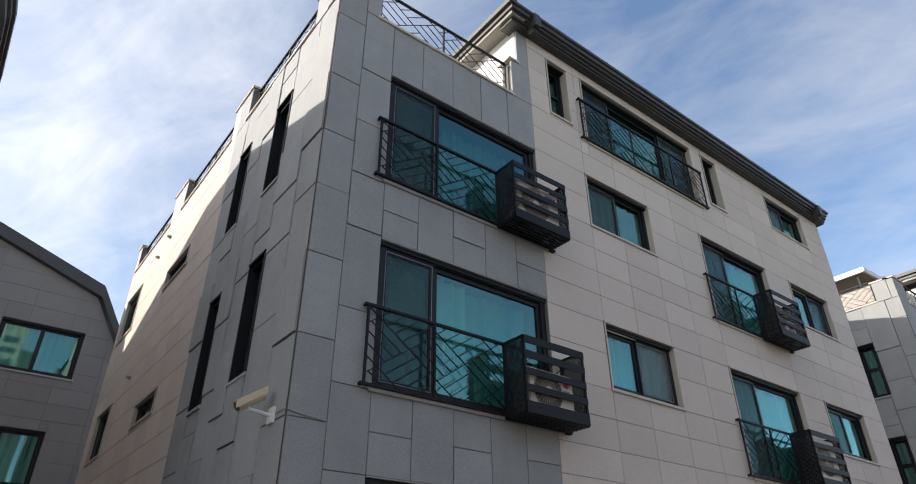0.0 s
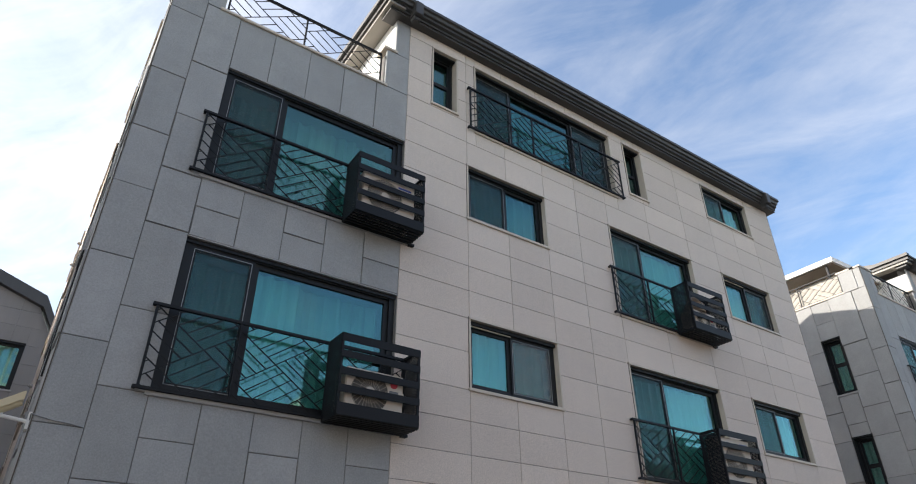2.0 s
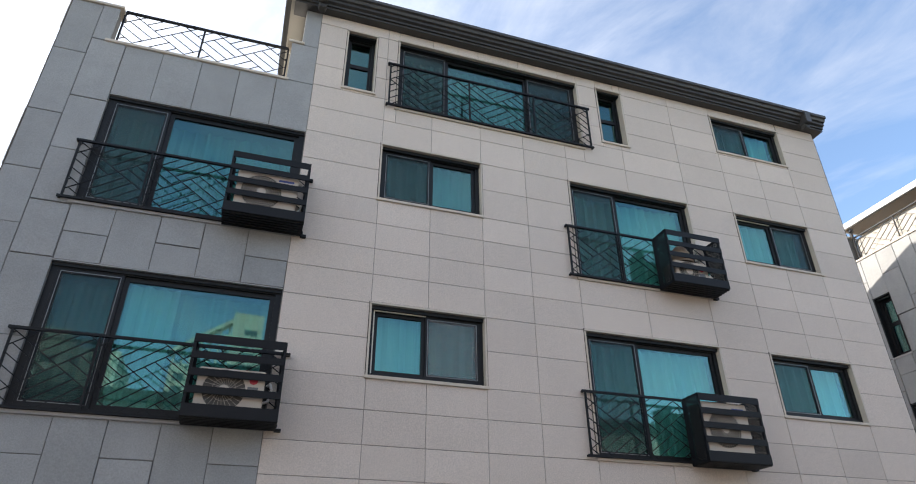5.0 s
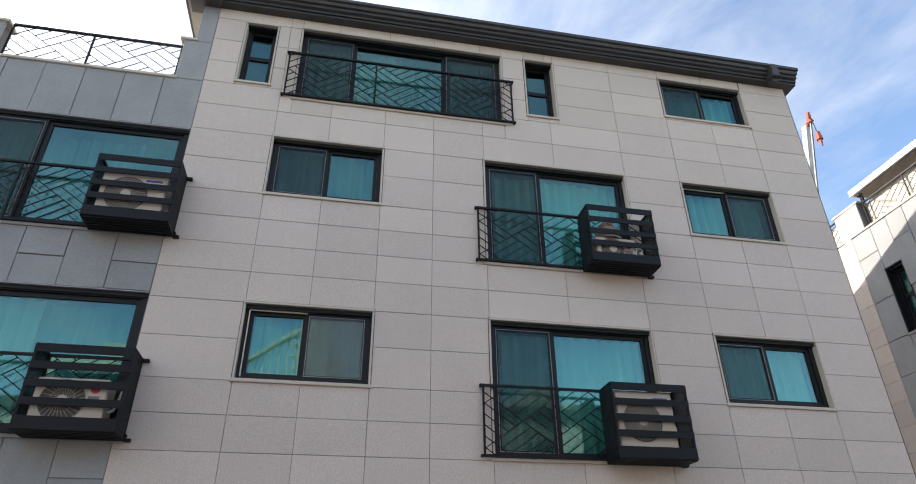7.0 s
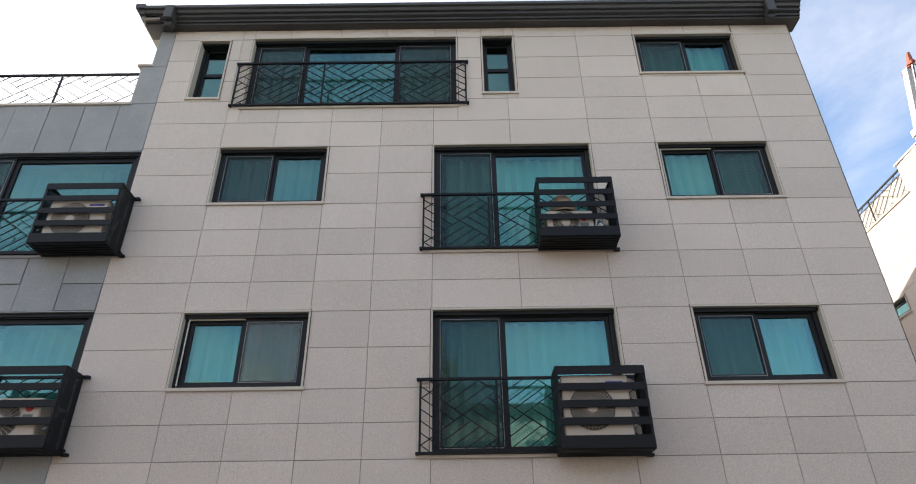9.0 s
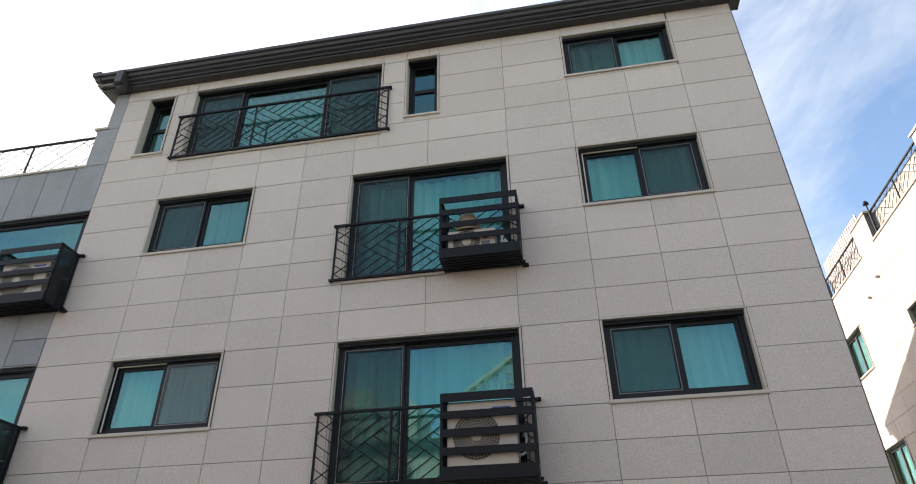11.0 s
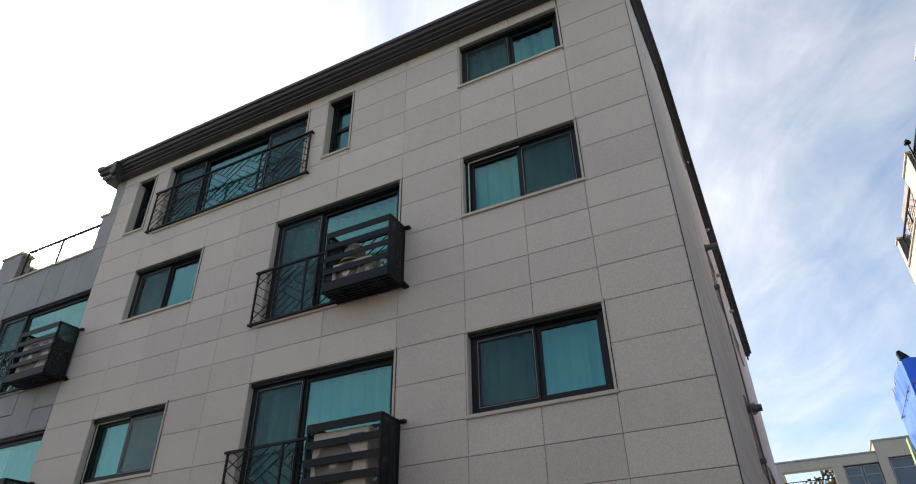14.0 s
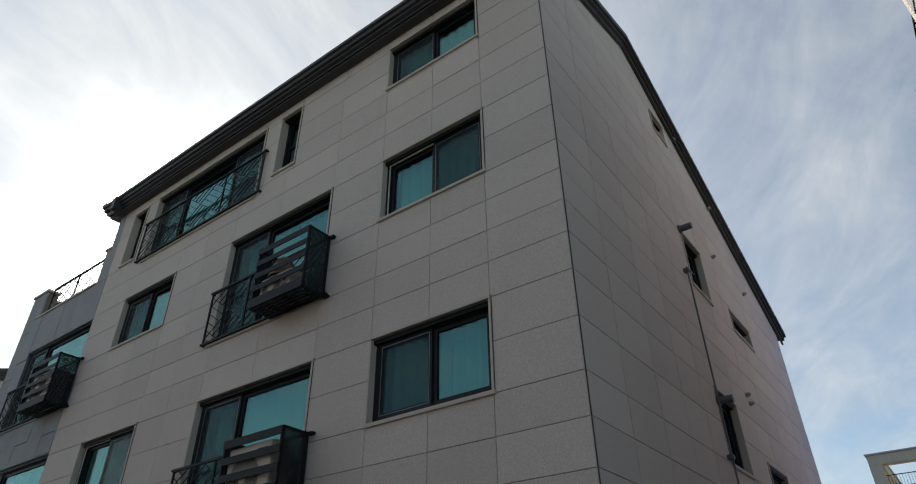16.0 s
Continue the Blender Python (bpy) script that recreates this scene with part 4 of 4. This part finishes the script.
pts = [(2.535, 6.36, 3.5), (2.53, 6.2, 3.505), (2.53, 6.12, 3.5), (2.7, 6.122, 3.47), (2.85, 6.122, 3.46), (2.98, 6.122, 3.44)]
for p, q in zip(pts, pts[1:]):
    m.tube(p, q, 0.006, 6)
tagged(part("cable", m, CABLE), "thin grey cable tacked along the basalt wall", "cable")

# ---- the next house up the street, of the same design ----
ORG = Vector((18.587, -0.312, 0.37))
LIFT[0], YF = 0.235, 6.30
build_house(0.17)
YF = 6.13
for a, b in ((7.0, 9.5), (10.44, 13.1)):
    m = Mesh(left)
    m.box(a, b, -0.215, -0.20, 9.56, 10.22)
    tagged(part("wind_screen", m, SCREEN, bevel=0.004), "beige sheet tied behind the terrace railing", "screen", "terrace screens")
fence = thing("slat_fence", "pinkish wooden slat fence behind the terrace railing", "fence")
for i in range(20):
    m = Mesh(left)
    m.box(14.15 + i * 0.135, 14.24 + i * 0.135, -0.30, -0.275, 9.5, 10.85)
    part("slat", m, FENCE, fence)
for z in (9.9, 10.6):
    m = Mesh(left)
    m.box(14.12, 16.85, -0.34, -0.30, z, z + 0.06)
    part("cross_rail", m, FENCE, fence)
for u in (9.42, 13.02):
    lamp = thing("terrace_lamp", "black dome lamp on a thin post", "lamp", "terrace lamps")
    m = Mesh(left)
    m.tube((u, -0.05, 9.52), (u, -0.05, 10.42), 0.018, 8)
    part("post", m, IRON, lamp)
    m = Mesh(left)
    m.tube((u, -0.05, 10.40), (u, -0.05, 10.44), 0.065, 16, 0.06)
    m.tube((u, -0.05, 10.44), (u, -0.05, 10.50), 0.06, 16, 0.02)
    part("shade", m, IRON, lamp)
LIFT[0] = 0.0
top = thing("canopy", "white edged canopy with a brown soffit on the terrace", "canopy")
m = Mesh()
m.prism([(2.85, 10.98), (5.9, 11.1), (5.9, 11.26), (2.85, 11.14)], 7.05, 9.95)
part("roof_sheet", m, PLASTER, top)
m = Mesh()
m.prism([(2.92, 10.96), (5.88, 11.08), (5.88, 11.095), (2.92, 10.975)], 7.12, 9.88)
part("soffit", m, WOODSOFFIT, top)
for y in (7.3, 9.7):
    m = Mesh()
    m.box(2.95, 3.01, y, y + 0.06, 9.2, 10.98)
    part("post", m, IRON, top)
ORG = Vector((0, 0, 0))

# ---- the house down the street: gable and eaves ----
LOW = [(7.0, 9.32), (11.0, 10.66), (12.8, 10.62), (17.8, 8.95)]


def left_house():
    at = lambda u, w, z: (-1.45 + w, u, z)
    m = Mesh(at)
    m.prism([(7.2, -1.0), (17.4, -1.0), (17.4, 8.95), (12.8, 10.55), (11.0, 10.6), (7.2, 9.3)], -0.3, 0.0)
    tagged(part("wall_gable", m, STONE), "gable wall of the lower house, cream granite", "wall", kind="structure")
    m = Mesh()
    m.box(-13.0, -1.5, 7.2, 7.5, -1.0, 9.3)
    tagged(part("wall_street", m, STONE), "street wall of the lower house", "wall", kind="structure")
    m = Mesh(at)
    for lo, hi, out in ((0.0, 0.12, 0.08), (0.12, 0.20, 0.13), (0.20, 0.30, 0.18)):
        m.prism([(u, z - 0.05 + lo) for u, z in LOW] + [(u, z - 0.05 + hi) for u, z in reversed(LOW)], -11.0, out)
    tagged(part("roof", m, ROOFMETAL), "dark sheet metal roof with a stepped verge", "roof", kind="structure")


left_house()


# ---- the house behind, seen past the side wall ----
def back_house():
    y = 19.3
    at = lambda u, w, z: (u, y - w, z)
    wins = [(0.20, 2.12, 7.25, 8.54), (0.05, 1.92, 4.55, 5.88), (-5.0, -3.0, 7.25, 8.54), (-5.0, -3.0, 4.55, 5.88)]
    lines = [((-4.2, 11.95), (2.2, 9.6)), ((2.1, 9.7), (2.75, 8.6)), ((-12.0, 9.05), (-4.2, 11.95))]
    wall = backing("wall_behind", at, ((-11.0, 3.3, -0.3, 12.6), lines), wins, "gable wall of the house behind, in dark taupe slabs")
    # these slabs are much darker than the cream granite used elsewhere
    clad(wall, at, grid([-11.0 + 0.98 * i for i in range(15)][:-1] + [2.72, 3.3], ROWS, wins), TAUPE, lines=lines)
    for op in wins:
        window(at, op, [(0.5, None), (0.5, None)], surround=False, trim=GREYTRIM)
        curtain(at, op[0] + 0.1, op[1] - 0.1, op[2], op[3], mat=CURTAIN_MID)
    m = Mesh(at)
    for (a, za), (b, zb) in (((-11.2, 9.35), (-4.2, 11.95)), ((-4.2, 11.95), (2.22, 9.6)), ((2.22, 9.6), (3.4, 7.6))):
        m.prism([(a, za), (b, zb), (b, zb + 0.34), (a, za + 0.34)], -6.0, 0.18)
    roof = tagged(part("roof", m, ROOFMETAL), "dark sheet metal roof of the house behind", "roof", kind="structure")
    m = Mesh()
    m.box(-10.9, 2.6, y + 4.0, y + 4.2, -0.3, 9.0)
    m.box(3.0, 3.2, y + 0.4, y + 4.0, -0.3, 7.4)
    tagged(part("wall_behind_rear", m, PLASTER), "plain rear wall of the house behind", "wall", kind="structure")


back_house()

# ---- scaffolded building wrapped in tarpaulin ----
def wrapped_building():
    top = thing("wrapped_building", "building under work, wrapped in light blue tarpaulin sheets", "building")
    r = random.Random(3)
    y0, ys, y1, x, xs, z1 = 17.7, 25.8, 30.5, 22.3, 21.68, 10.95
    near = lambda u, d, z: (x - d, u, z)
    far = lambda u, d, z: (xs - d, u, z)
    step = lambda u, d, z: (u, ys - d, z)
    end = lambda u, d, z: (u, y1 + d, z)

    def crest(u):
        return z1 + 0.10 * noise.noise((u * 1.4, 2.0, 0.0)) - 0.05 * abs(math.sin(u * 1.75))

    def sheet(at, a, b, mat, loose, sag=0.0, name="tarpaulin"):
        m = Mesh()
        nu, nz = max(6, int((b - a) / 0.11)), 96
        for j in range(nz + 1):
            for i in range(nu + 1):
                u = a + (b - a) * i / nu
                z = (crest(u) + sag) * j / nz
                d = 0.09 * noise.noise((u * 0.8, z * 0.7, 0.0)) + 0.07 * noise.noise((u * 2.3 + z, z * 1.9 - u, 3.0)) + 0.035 * noise.noise((u * 4.5 + 2.0 * z, z * 4.0, 6.0))
                d += 0.07 * abs(math.sin(math.pi * (z - 8.26) / 1.83))
                edge = min(1.0, 4.0 * min(i, nu - i) / nu)
                m.v.append(at(u, d * loose * edge, z))
        for j in range(nz):
            for i in range(nu):
                q = j * (nu + 1) + i
                m.f.append((q, q + 1, q + nu + 2, q + nu + 1))
        ob = part(name, m, mat, top)
        for p in ob.data.polygons:
            p.use_smooth = True

    for a, b in ((y0, 20.4), (20.4, 23.1), (23.1, ys)):
        sheet(near, a, b, TARP, 1.0)
    for a, b in ((ys, 28.2), (28.2, y1)):
        sheet(far, a, b, TARP, 1.0)
    sheet(step, xs, x, TARP_DARK, 0.5, 0.05)
    sheet(end, xs, x + 3, TARP, 0.5)
    m = Mesh()
    m.prism([(xs - 0.02, z1 + 0.02), (xs + 0.28, z1 + 0.06), (xs + 0.05, z1 + 0.34), (xs - 0.06, z1 + 0.30)], ys - 0.05, ys + 0.2)
    part("loose_flap", m, IRON, top, "black cloth flap at the corner")
    m = Mesh()
    m.box(xs - 0.16, xs - 0.12, y1 - 0.5, y1 - 0.05, 2.0, 9.3)
    part("banner", m, BANNER, top, "pale green and yellow banner")
    m = Mesh()
    m.box(x + 0.25, x + 9, y0, y1 - 0.3, -0.3, z1 - 0.4)
    m.box(xs + 0.2, x + 0.3, ys + 0.2, y1 - 0.3, -0.3, z1 - 0.4)
    part("building_core", m, PLASTER, top)
    for at, a, b, n in ((near, y0 + 0.4, ys - 0.3, 6), (far, ys + 0.3, y1 - 0.1, 5)):
        for k in range(n):
            u = a + (b - a) * k / (n - 1) + r.uniform(-0.1, 0.1)
            for o in (0.0, 0.07):
                m = Mesh(at)
                m.tube((u + o, -0.06, -0.2), (u + o + 0.02, -0.06, z1 + r.uniform(0.22, 0.42)), 0.022, 8)
                part("scaffold_pole", m, ZINC, top)
    # lashing ropes, dashed where they pass behind the sheet
    for z in (10.09, 8.26, 6.43, 4.6):
        for at, a, b in ((near, y0, ys), (far, ys, y1)):
            m = Mesh(at)
            u = a
            while u < b - 0.1:
                v = min(b, u + r.uniform(0.15, 0.5))
                m.tube((u, 0.045, z + r.uniform(-0.03, 0.03)), (v, 0.045, z + r.uniform(-0.03, 0.03)), r.choice((0.008, 0.013, 0.018)), 6)
                u = v + r.uniform(0.03, 0.2)
            part("lashing", m, ROPE, top)
        m = Mesh(step)
        m.tube((xs, 0.05, z), (x, 0.05, z + 0.02), 0.022, 6)
        part("lashing", m, ROPE, top)


wrapped_building()

# ---- mobile crane far behind ----
top = thing("crane", "white telescopic crane boom with an orange head and hook", "crane")
CB, CT = Vector((36.0, 32.0, 0.6)), Vector((36.0, 24.2, 27.9))
m = Mesh()
m.tube(CB, CB.lerp(CT, 0.75), 0.36, 4, 0.34)
part("boom", m, BOOM, top)
m = Mesh()
m.tube(CB.lerp(CT, 0.7), CT, 0.28, 4, 0.26)
part("boom_tip", m, BOOM, top)
m = Mesh()
m.tube(CT + Vector((0, 0.35, -0.1)), CT + Vector((0, -0.55, 0.1)), 0.18, 8, 0.14)
m.tube(CT + Vector((0, -0.3, 0.0)), CT + Vector((0, -0.45, 0.75)), 0.2, 8, 0.1)
part("boom_head", m, ORANGE, top)
m = Mesh()
m.tube(CT + Vector((0, -0.55, 0.1)), CT + Vector((0, -0.60, -1.0)), 0.03, 6)
part("rope", m, IRON, top)
m = Mesh()
m.tube(CT + Vector((0, -0.60, -0.95)), CT + Vector((0, -0.62, -1.5)), 0.15, 8, 0.19)
m.tube(CT + Vector((0, -0.62, -1.5)), CT + Vector((0, -0.66, -1.95)), 0.11, 8, 0.05)
part("hook_block", m, ORANGE, top)
# dark tube drawn for both the hoist rope and the boom's shaded face
m = Mesh()
m.tube(CB + Vector((0, -0.55, 0)), CT + Vector((0, -0.42, 0)), 0.07, 6)
part("hoist_line", m, STEEL, top)
m = Mesh()
q = CB.lerp(CT, 0.72)
m.tube(q - Vector((0, 0, 0.2)), q + Vector((0, 0, 0.25)), 0.46, 8)
m.tube(q + Vector((0, 0.2, 0)), q + Vector((0, 0.75, -0.05)), 0.14, 8)
part("collar", m, ORANGE, top, "orange collar on the boom")

# ---- far building with a rooftop frame ----
top = thing("rooftop_building", "beige building with an open frame and windows at roof level", "building")
m = Mesh()
m.box(16.1, 30.0, 39.25, 48.0, -0.3, 8.9)
part("wall", m, BEIGE, top)
for a, b in ((16.05, 16.6), (19.05, 19.55)):
    for y in (39.2, 47.4):
        m = Mesh()
        m.box(a, b, y, y + 0.55, 8.9, 10.42)
        part("pillar", m, BEIGE, top)
m = Mesh()
m.box(16.05, 21.18, 39.2, 39.75, 10.42, 10.9)
m.box(16.05, 21.18, 47.4, 47.95, 10.42, 10.9)
m.box(16.05, 16.6, 39.75, 47.4, 10.42, 10.9)
part("roof_beam", m, BEIGE, top, bevel=0.02)
m = Mesh()
m.box(15.99, 21.18, 39.14, 39.81, 10.9, 10.97)
m.box(15.99, 16.66, 39.81, 48.0, 10.9, 10.97)
m.box(21.12, 30.06, 39.08, 48.0, 11.42, 11.49)
part("coping", m, GREYTRIM, top, "thin grey coping")
m = Mesh()
m.box(21.18, 21.62, 39.14, 47.9, 8.9, 11.42)
m.box(21.62, 30.0, 39.14, 39.4, 10.58, 11.42)
m.box(21.62, 30.0, 39.14, 39.4, 8.9, 9.1)
m.box(24.4, 30.0, 39.14, 47.9, 9.1, 10.58)
m.box(19.55, 21.18, 39.6, 47.4, 8.9, 10.42)
part("penthouse", m, BEIGE, top)
for a, b, z0, z1 in ((19.58, 20.34, 9.0, 10.36), (20.40, 21.14, 9.0, 10.36), (21.66, 24.36, 9.14, 10.54)):
    m = Mesh()
    m.box(a, b, 39.36, 39.40, z0, z1)
    w_ = part("window", m, TOWERWIN, top)
    m = Mesh()
    m.box(a, b, 39.32, 39.36, z0, z0 + 0.05)
    m.box(a, b, 39.32, 39.36, z1 - 0.05, z1)
    m.box(a, b, 39.32, 39.36, (z0 + z1) / 2 + 0.2, (z0 + z1) / 2 + 0.24)
    m.box(a, a + 0.05, 39.32, 39.36, z0, z1)
    m.box(b - 0.05, b, 39.32, 39.36, z0, z1)
    part("frame", m, GREYTRIM, w_)
for i in range(20):
    m = Mesh()
    m.tube((16.66 + i * 0.122, 39.4, 8.9), (16.66 + i * 0.122, 39.4, 9.9), 0.008, 6)
    part("baluster", m, IRON, top)
m = Mesh()
m.tube((16.6, 39.4, 9.92), (19.05, 39.4, 9.92), 0.022, 6)
m.tube((17.85, 39.4, 8.9), (17.85, 39.4, 9.92), 0.022, 6)
part("handrail", m, IRON, top)

# ---- wooded hill far behind ----
m = Mesh()
r = random.Random(8)
for i in range(15000):
    x, y = r.uniform(14, 60), r.uniform(78, 96)
    rise = 14.8 + 3.9 * min(1.0, max(0.0, (x - 14.0) / 6.5)) + 0.8 * noise.noise((x * 0.45, y * 0.3, 1.0))
    z = rise - 4.5 * r.random() ** 2 * (1.0 if y < 84 else 0.3)
    q = r.uniform(0.10, 0.26)
    ax = Vector((r.uniform(-1, 1), r.uniform(-1, 1), r.uniform(-0.4, 1))).normalized()
    bx = ax.orthogonal().normalized() * q
    cx_ = ax.cross(bx)
    b = len(m.v)
    m.v += [tuple(Vector((x, y, z)) + k) for k in (bx, cx_, -bx, -cx_, ax * q * 0.5)]
    m.f += [(b, b + 1, b + 4), (b + 1, b + 2, b + 4), (b + 2, b + 3, b + 4), (b + 3, b, b + 4)]
tagged(part("woods", m, LEAF), "far hill of brown and green autumn trees", "woods", kind="stuff")
m = Mesh()
m.prism([(14, -0.3), (60, -0.3), (60, 18.0), (21, 18.0), (15, 14.4), (14, 13.6)], 84, 96)
tagged(part("hill", m, LEAF), "slope of the far wooded hill", "hill", kind="structure")


# ---- what stands across the street and is seen only mirrored ----
def tower(x, y, w, d, h, label):
    top = thing("apartment_tower", label, "building", "apartment towers")
    m = Mesh()
    m.box(x, x + w, y, y + d, 0, h)
    m.box(x + w * 0.3, x + w * 0.6, y + d * 0.2, y + d * 0.8, h, h + 4)
    part("wall", m, TOWER, top)
    m = Mesh()
    n = int(w / 3.6)
    for i in range(n):
        for k in range(int(h / 2.9)):
            u = x + 1.0 + (w - 2.0) * i / n
            m.box(u, u + (w - 2.0) / n * 0.62, y + d - 0.2, y + d + 0.06, 1.2 + k * 2.9, 2.7 + k * 2.9)
    tagged(part("window_band", m, TOWERWIN, top), kind="stuff")


def stepped_tower():
    """The tall slab with recessed wings and a sloping pergola on its roof."""
    top = thing("apartment_tower", "cream stepped apartment tower with a sloping roof pergola", "building", "apartment towers")
    for x0, x1, y1, h in ((0.0, 7.35, -144.0, 67.3), (7.35, 11.0, -149.0, 61.5), (11.0, 13.6, -152.0, 56.0), (-12.5, 0.0, -145.5, 53.5)):
        m = Mesh()
        m.box(x0, x1, y1 - 14.0, y1, 0, h)
        part("wall", m, TOWER, top)
    for k in range(21):
        z = 1.6 + 3.0 * k
        for x in (3.0, 4.05, 5.1):
            m = Mesh()
            m.box(x, x + 0.95, -144.1, -143.94, z, z + 1.45)
            part("window", m, TOWERWIN, top)
        if z < 50:
            for x in (-11.3, -7.2, -3.2):
                m = Mesh()
                m.box(x, x + 2.4, -145.6, -145.44, z, z + 1.6)
                part("window", m, TOWERWIN, top)
        m = Mesh()
        m.box(-1.9, 0.0, -145.6, -144.3, z - 0.7, z - 0.3)
        part("balcony", m, TOWER, top)
    for i in range(7):
        x = -12.3 + 1.9 * i
        m = Mesh()
        m.box(x, x + 0.5, -146.3, -145.7, 53.5, 56.4 + 0.72 * (x + 12.3))
        part("pergola_post", m, TOWER, top)
    m = Mesh()
    m.prism([(-13.0, 55.6), (0.0, 65.0), (0.0, 66.0), (-13.0, 56.6)], -147.5, -144.6)
    part("pergola_beam", m, TOWER, top)


stepped_tower()
tower(40, -110, 16, 14, 35, "cream apartment tower with many windows")
tower(-40, -120, 24, 14, 42, "cream apartment tower far off")
for i, (x, h) in enumerate(((-22, 9.6), (-6, 8.6), (10, 9.0), (26, 9.3))):
    top = thing("street_house", "plain granite house across the street", "house", "houses across the street")
    m = Mesh()
    m.box(x, x + 14.5, -22.0, -11.0, -0.5, h)
    part("wall", m, STONE, top)
    m = Mesh()
    m.box(x - 0.2, x + 14.7, -22.2, -10.8, h, h + 0.4)
    part("roof", m, ROOFMETAL, top)
    for k in range(3):
        for j in range(5):
            m = Mesh()
            m.box(x + 1.0 + j * 2.7, x + 2.6 + j * 2.7, -11.02, -10.96, 1.2 + k * 2.8, 2.4 + k * 2.8)
            part("window", m, TOWERWIN, top)

# ---- ground, rising gently along the street ----
m = Mesh()
xs = [-1500, -60, -20, 0, 20, 40, 80, 1500]
zs = [-2.0, -2.0, -0.75, -0.1, 0.55, 1.0, 1.2, 1.2]
for x, z in zip(xs, zs):
    m.v += [(x, -1500, z), (x, 1500, z)]
m.f += [(2 * i, 2 * i + 2, 2 * i + 3, 2 * i + 1) for i in range(len(xs) - 1)]
tagged(part("ground", m, ASPHALT), "grey asphalt street rising along the houses", "ground", kind="structure")
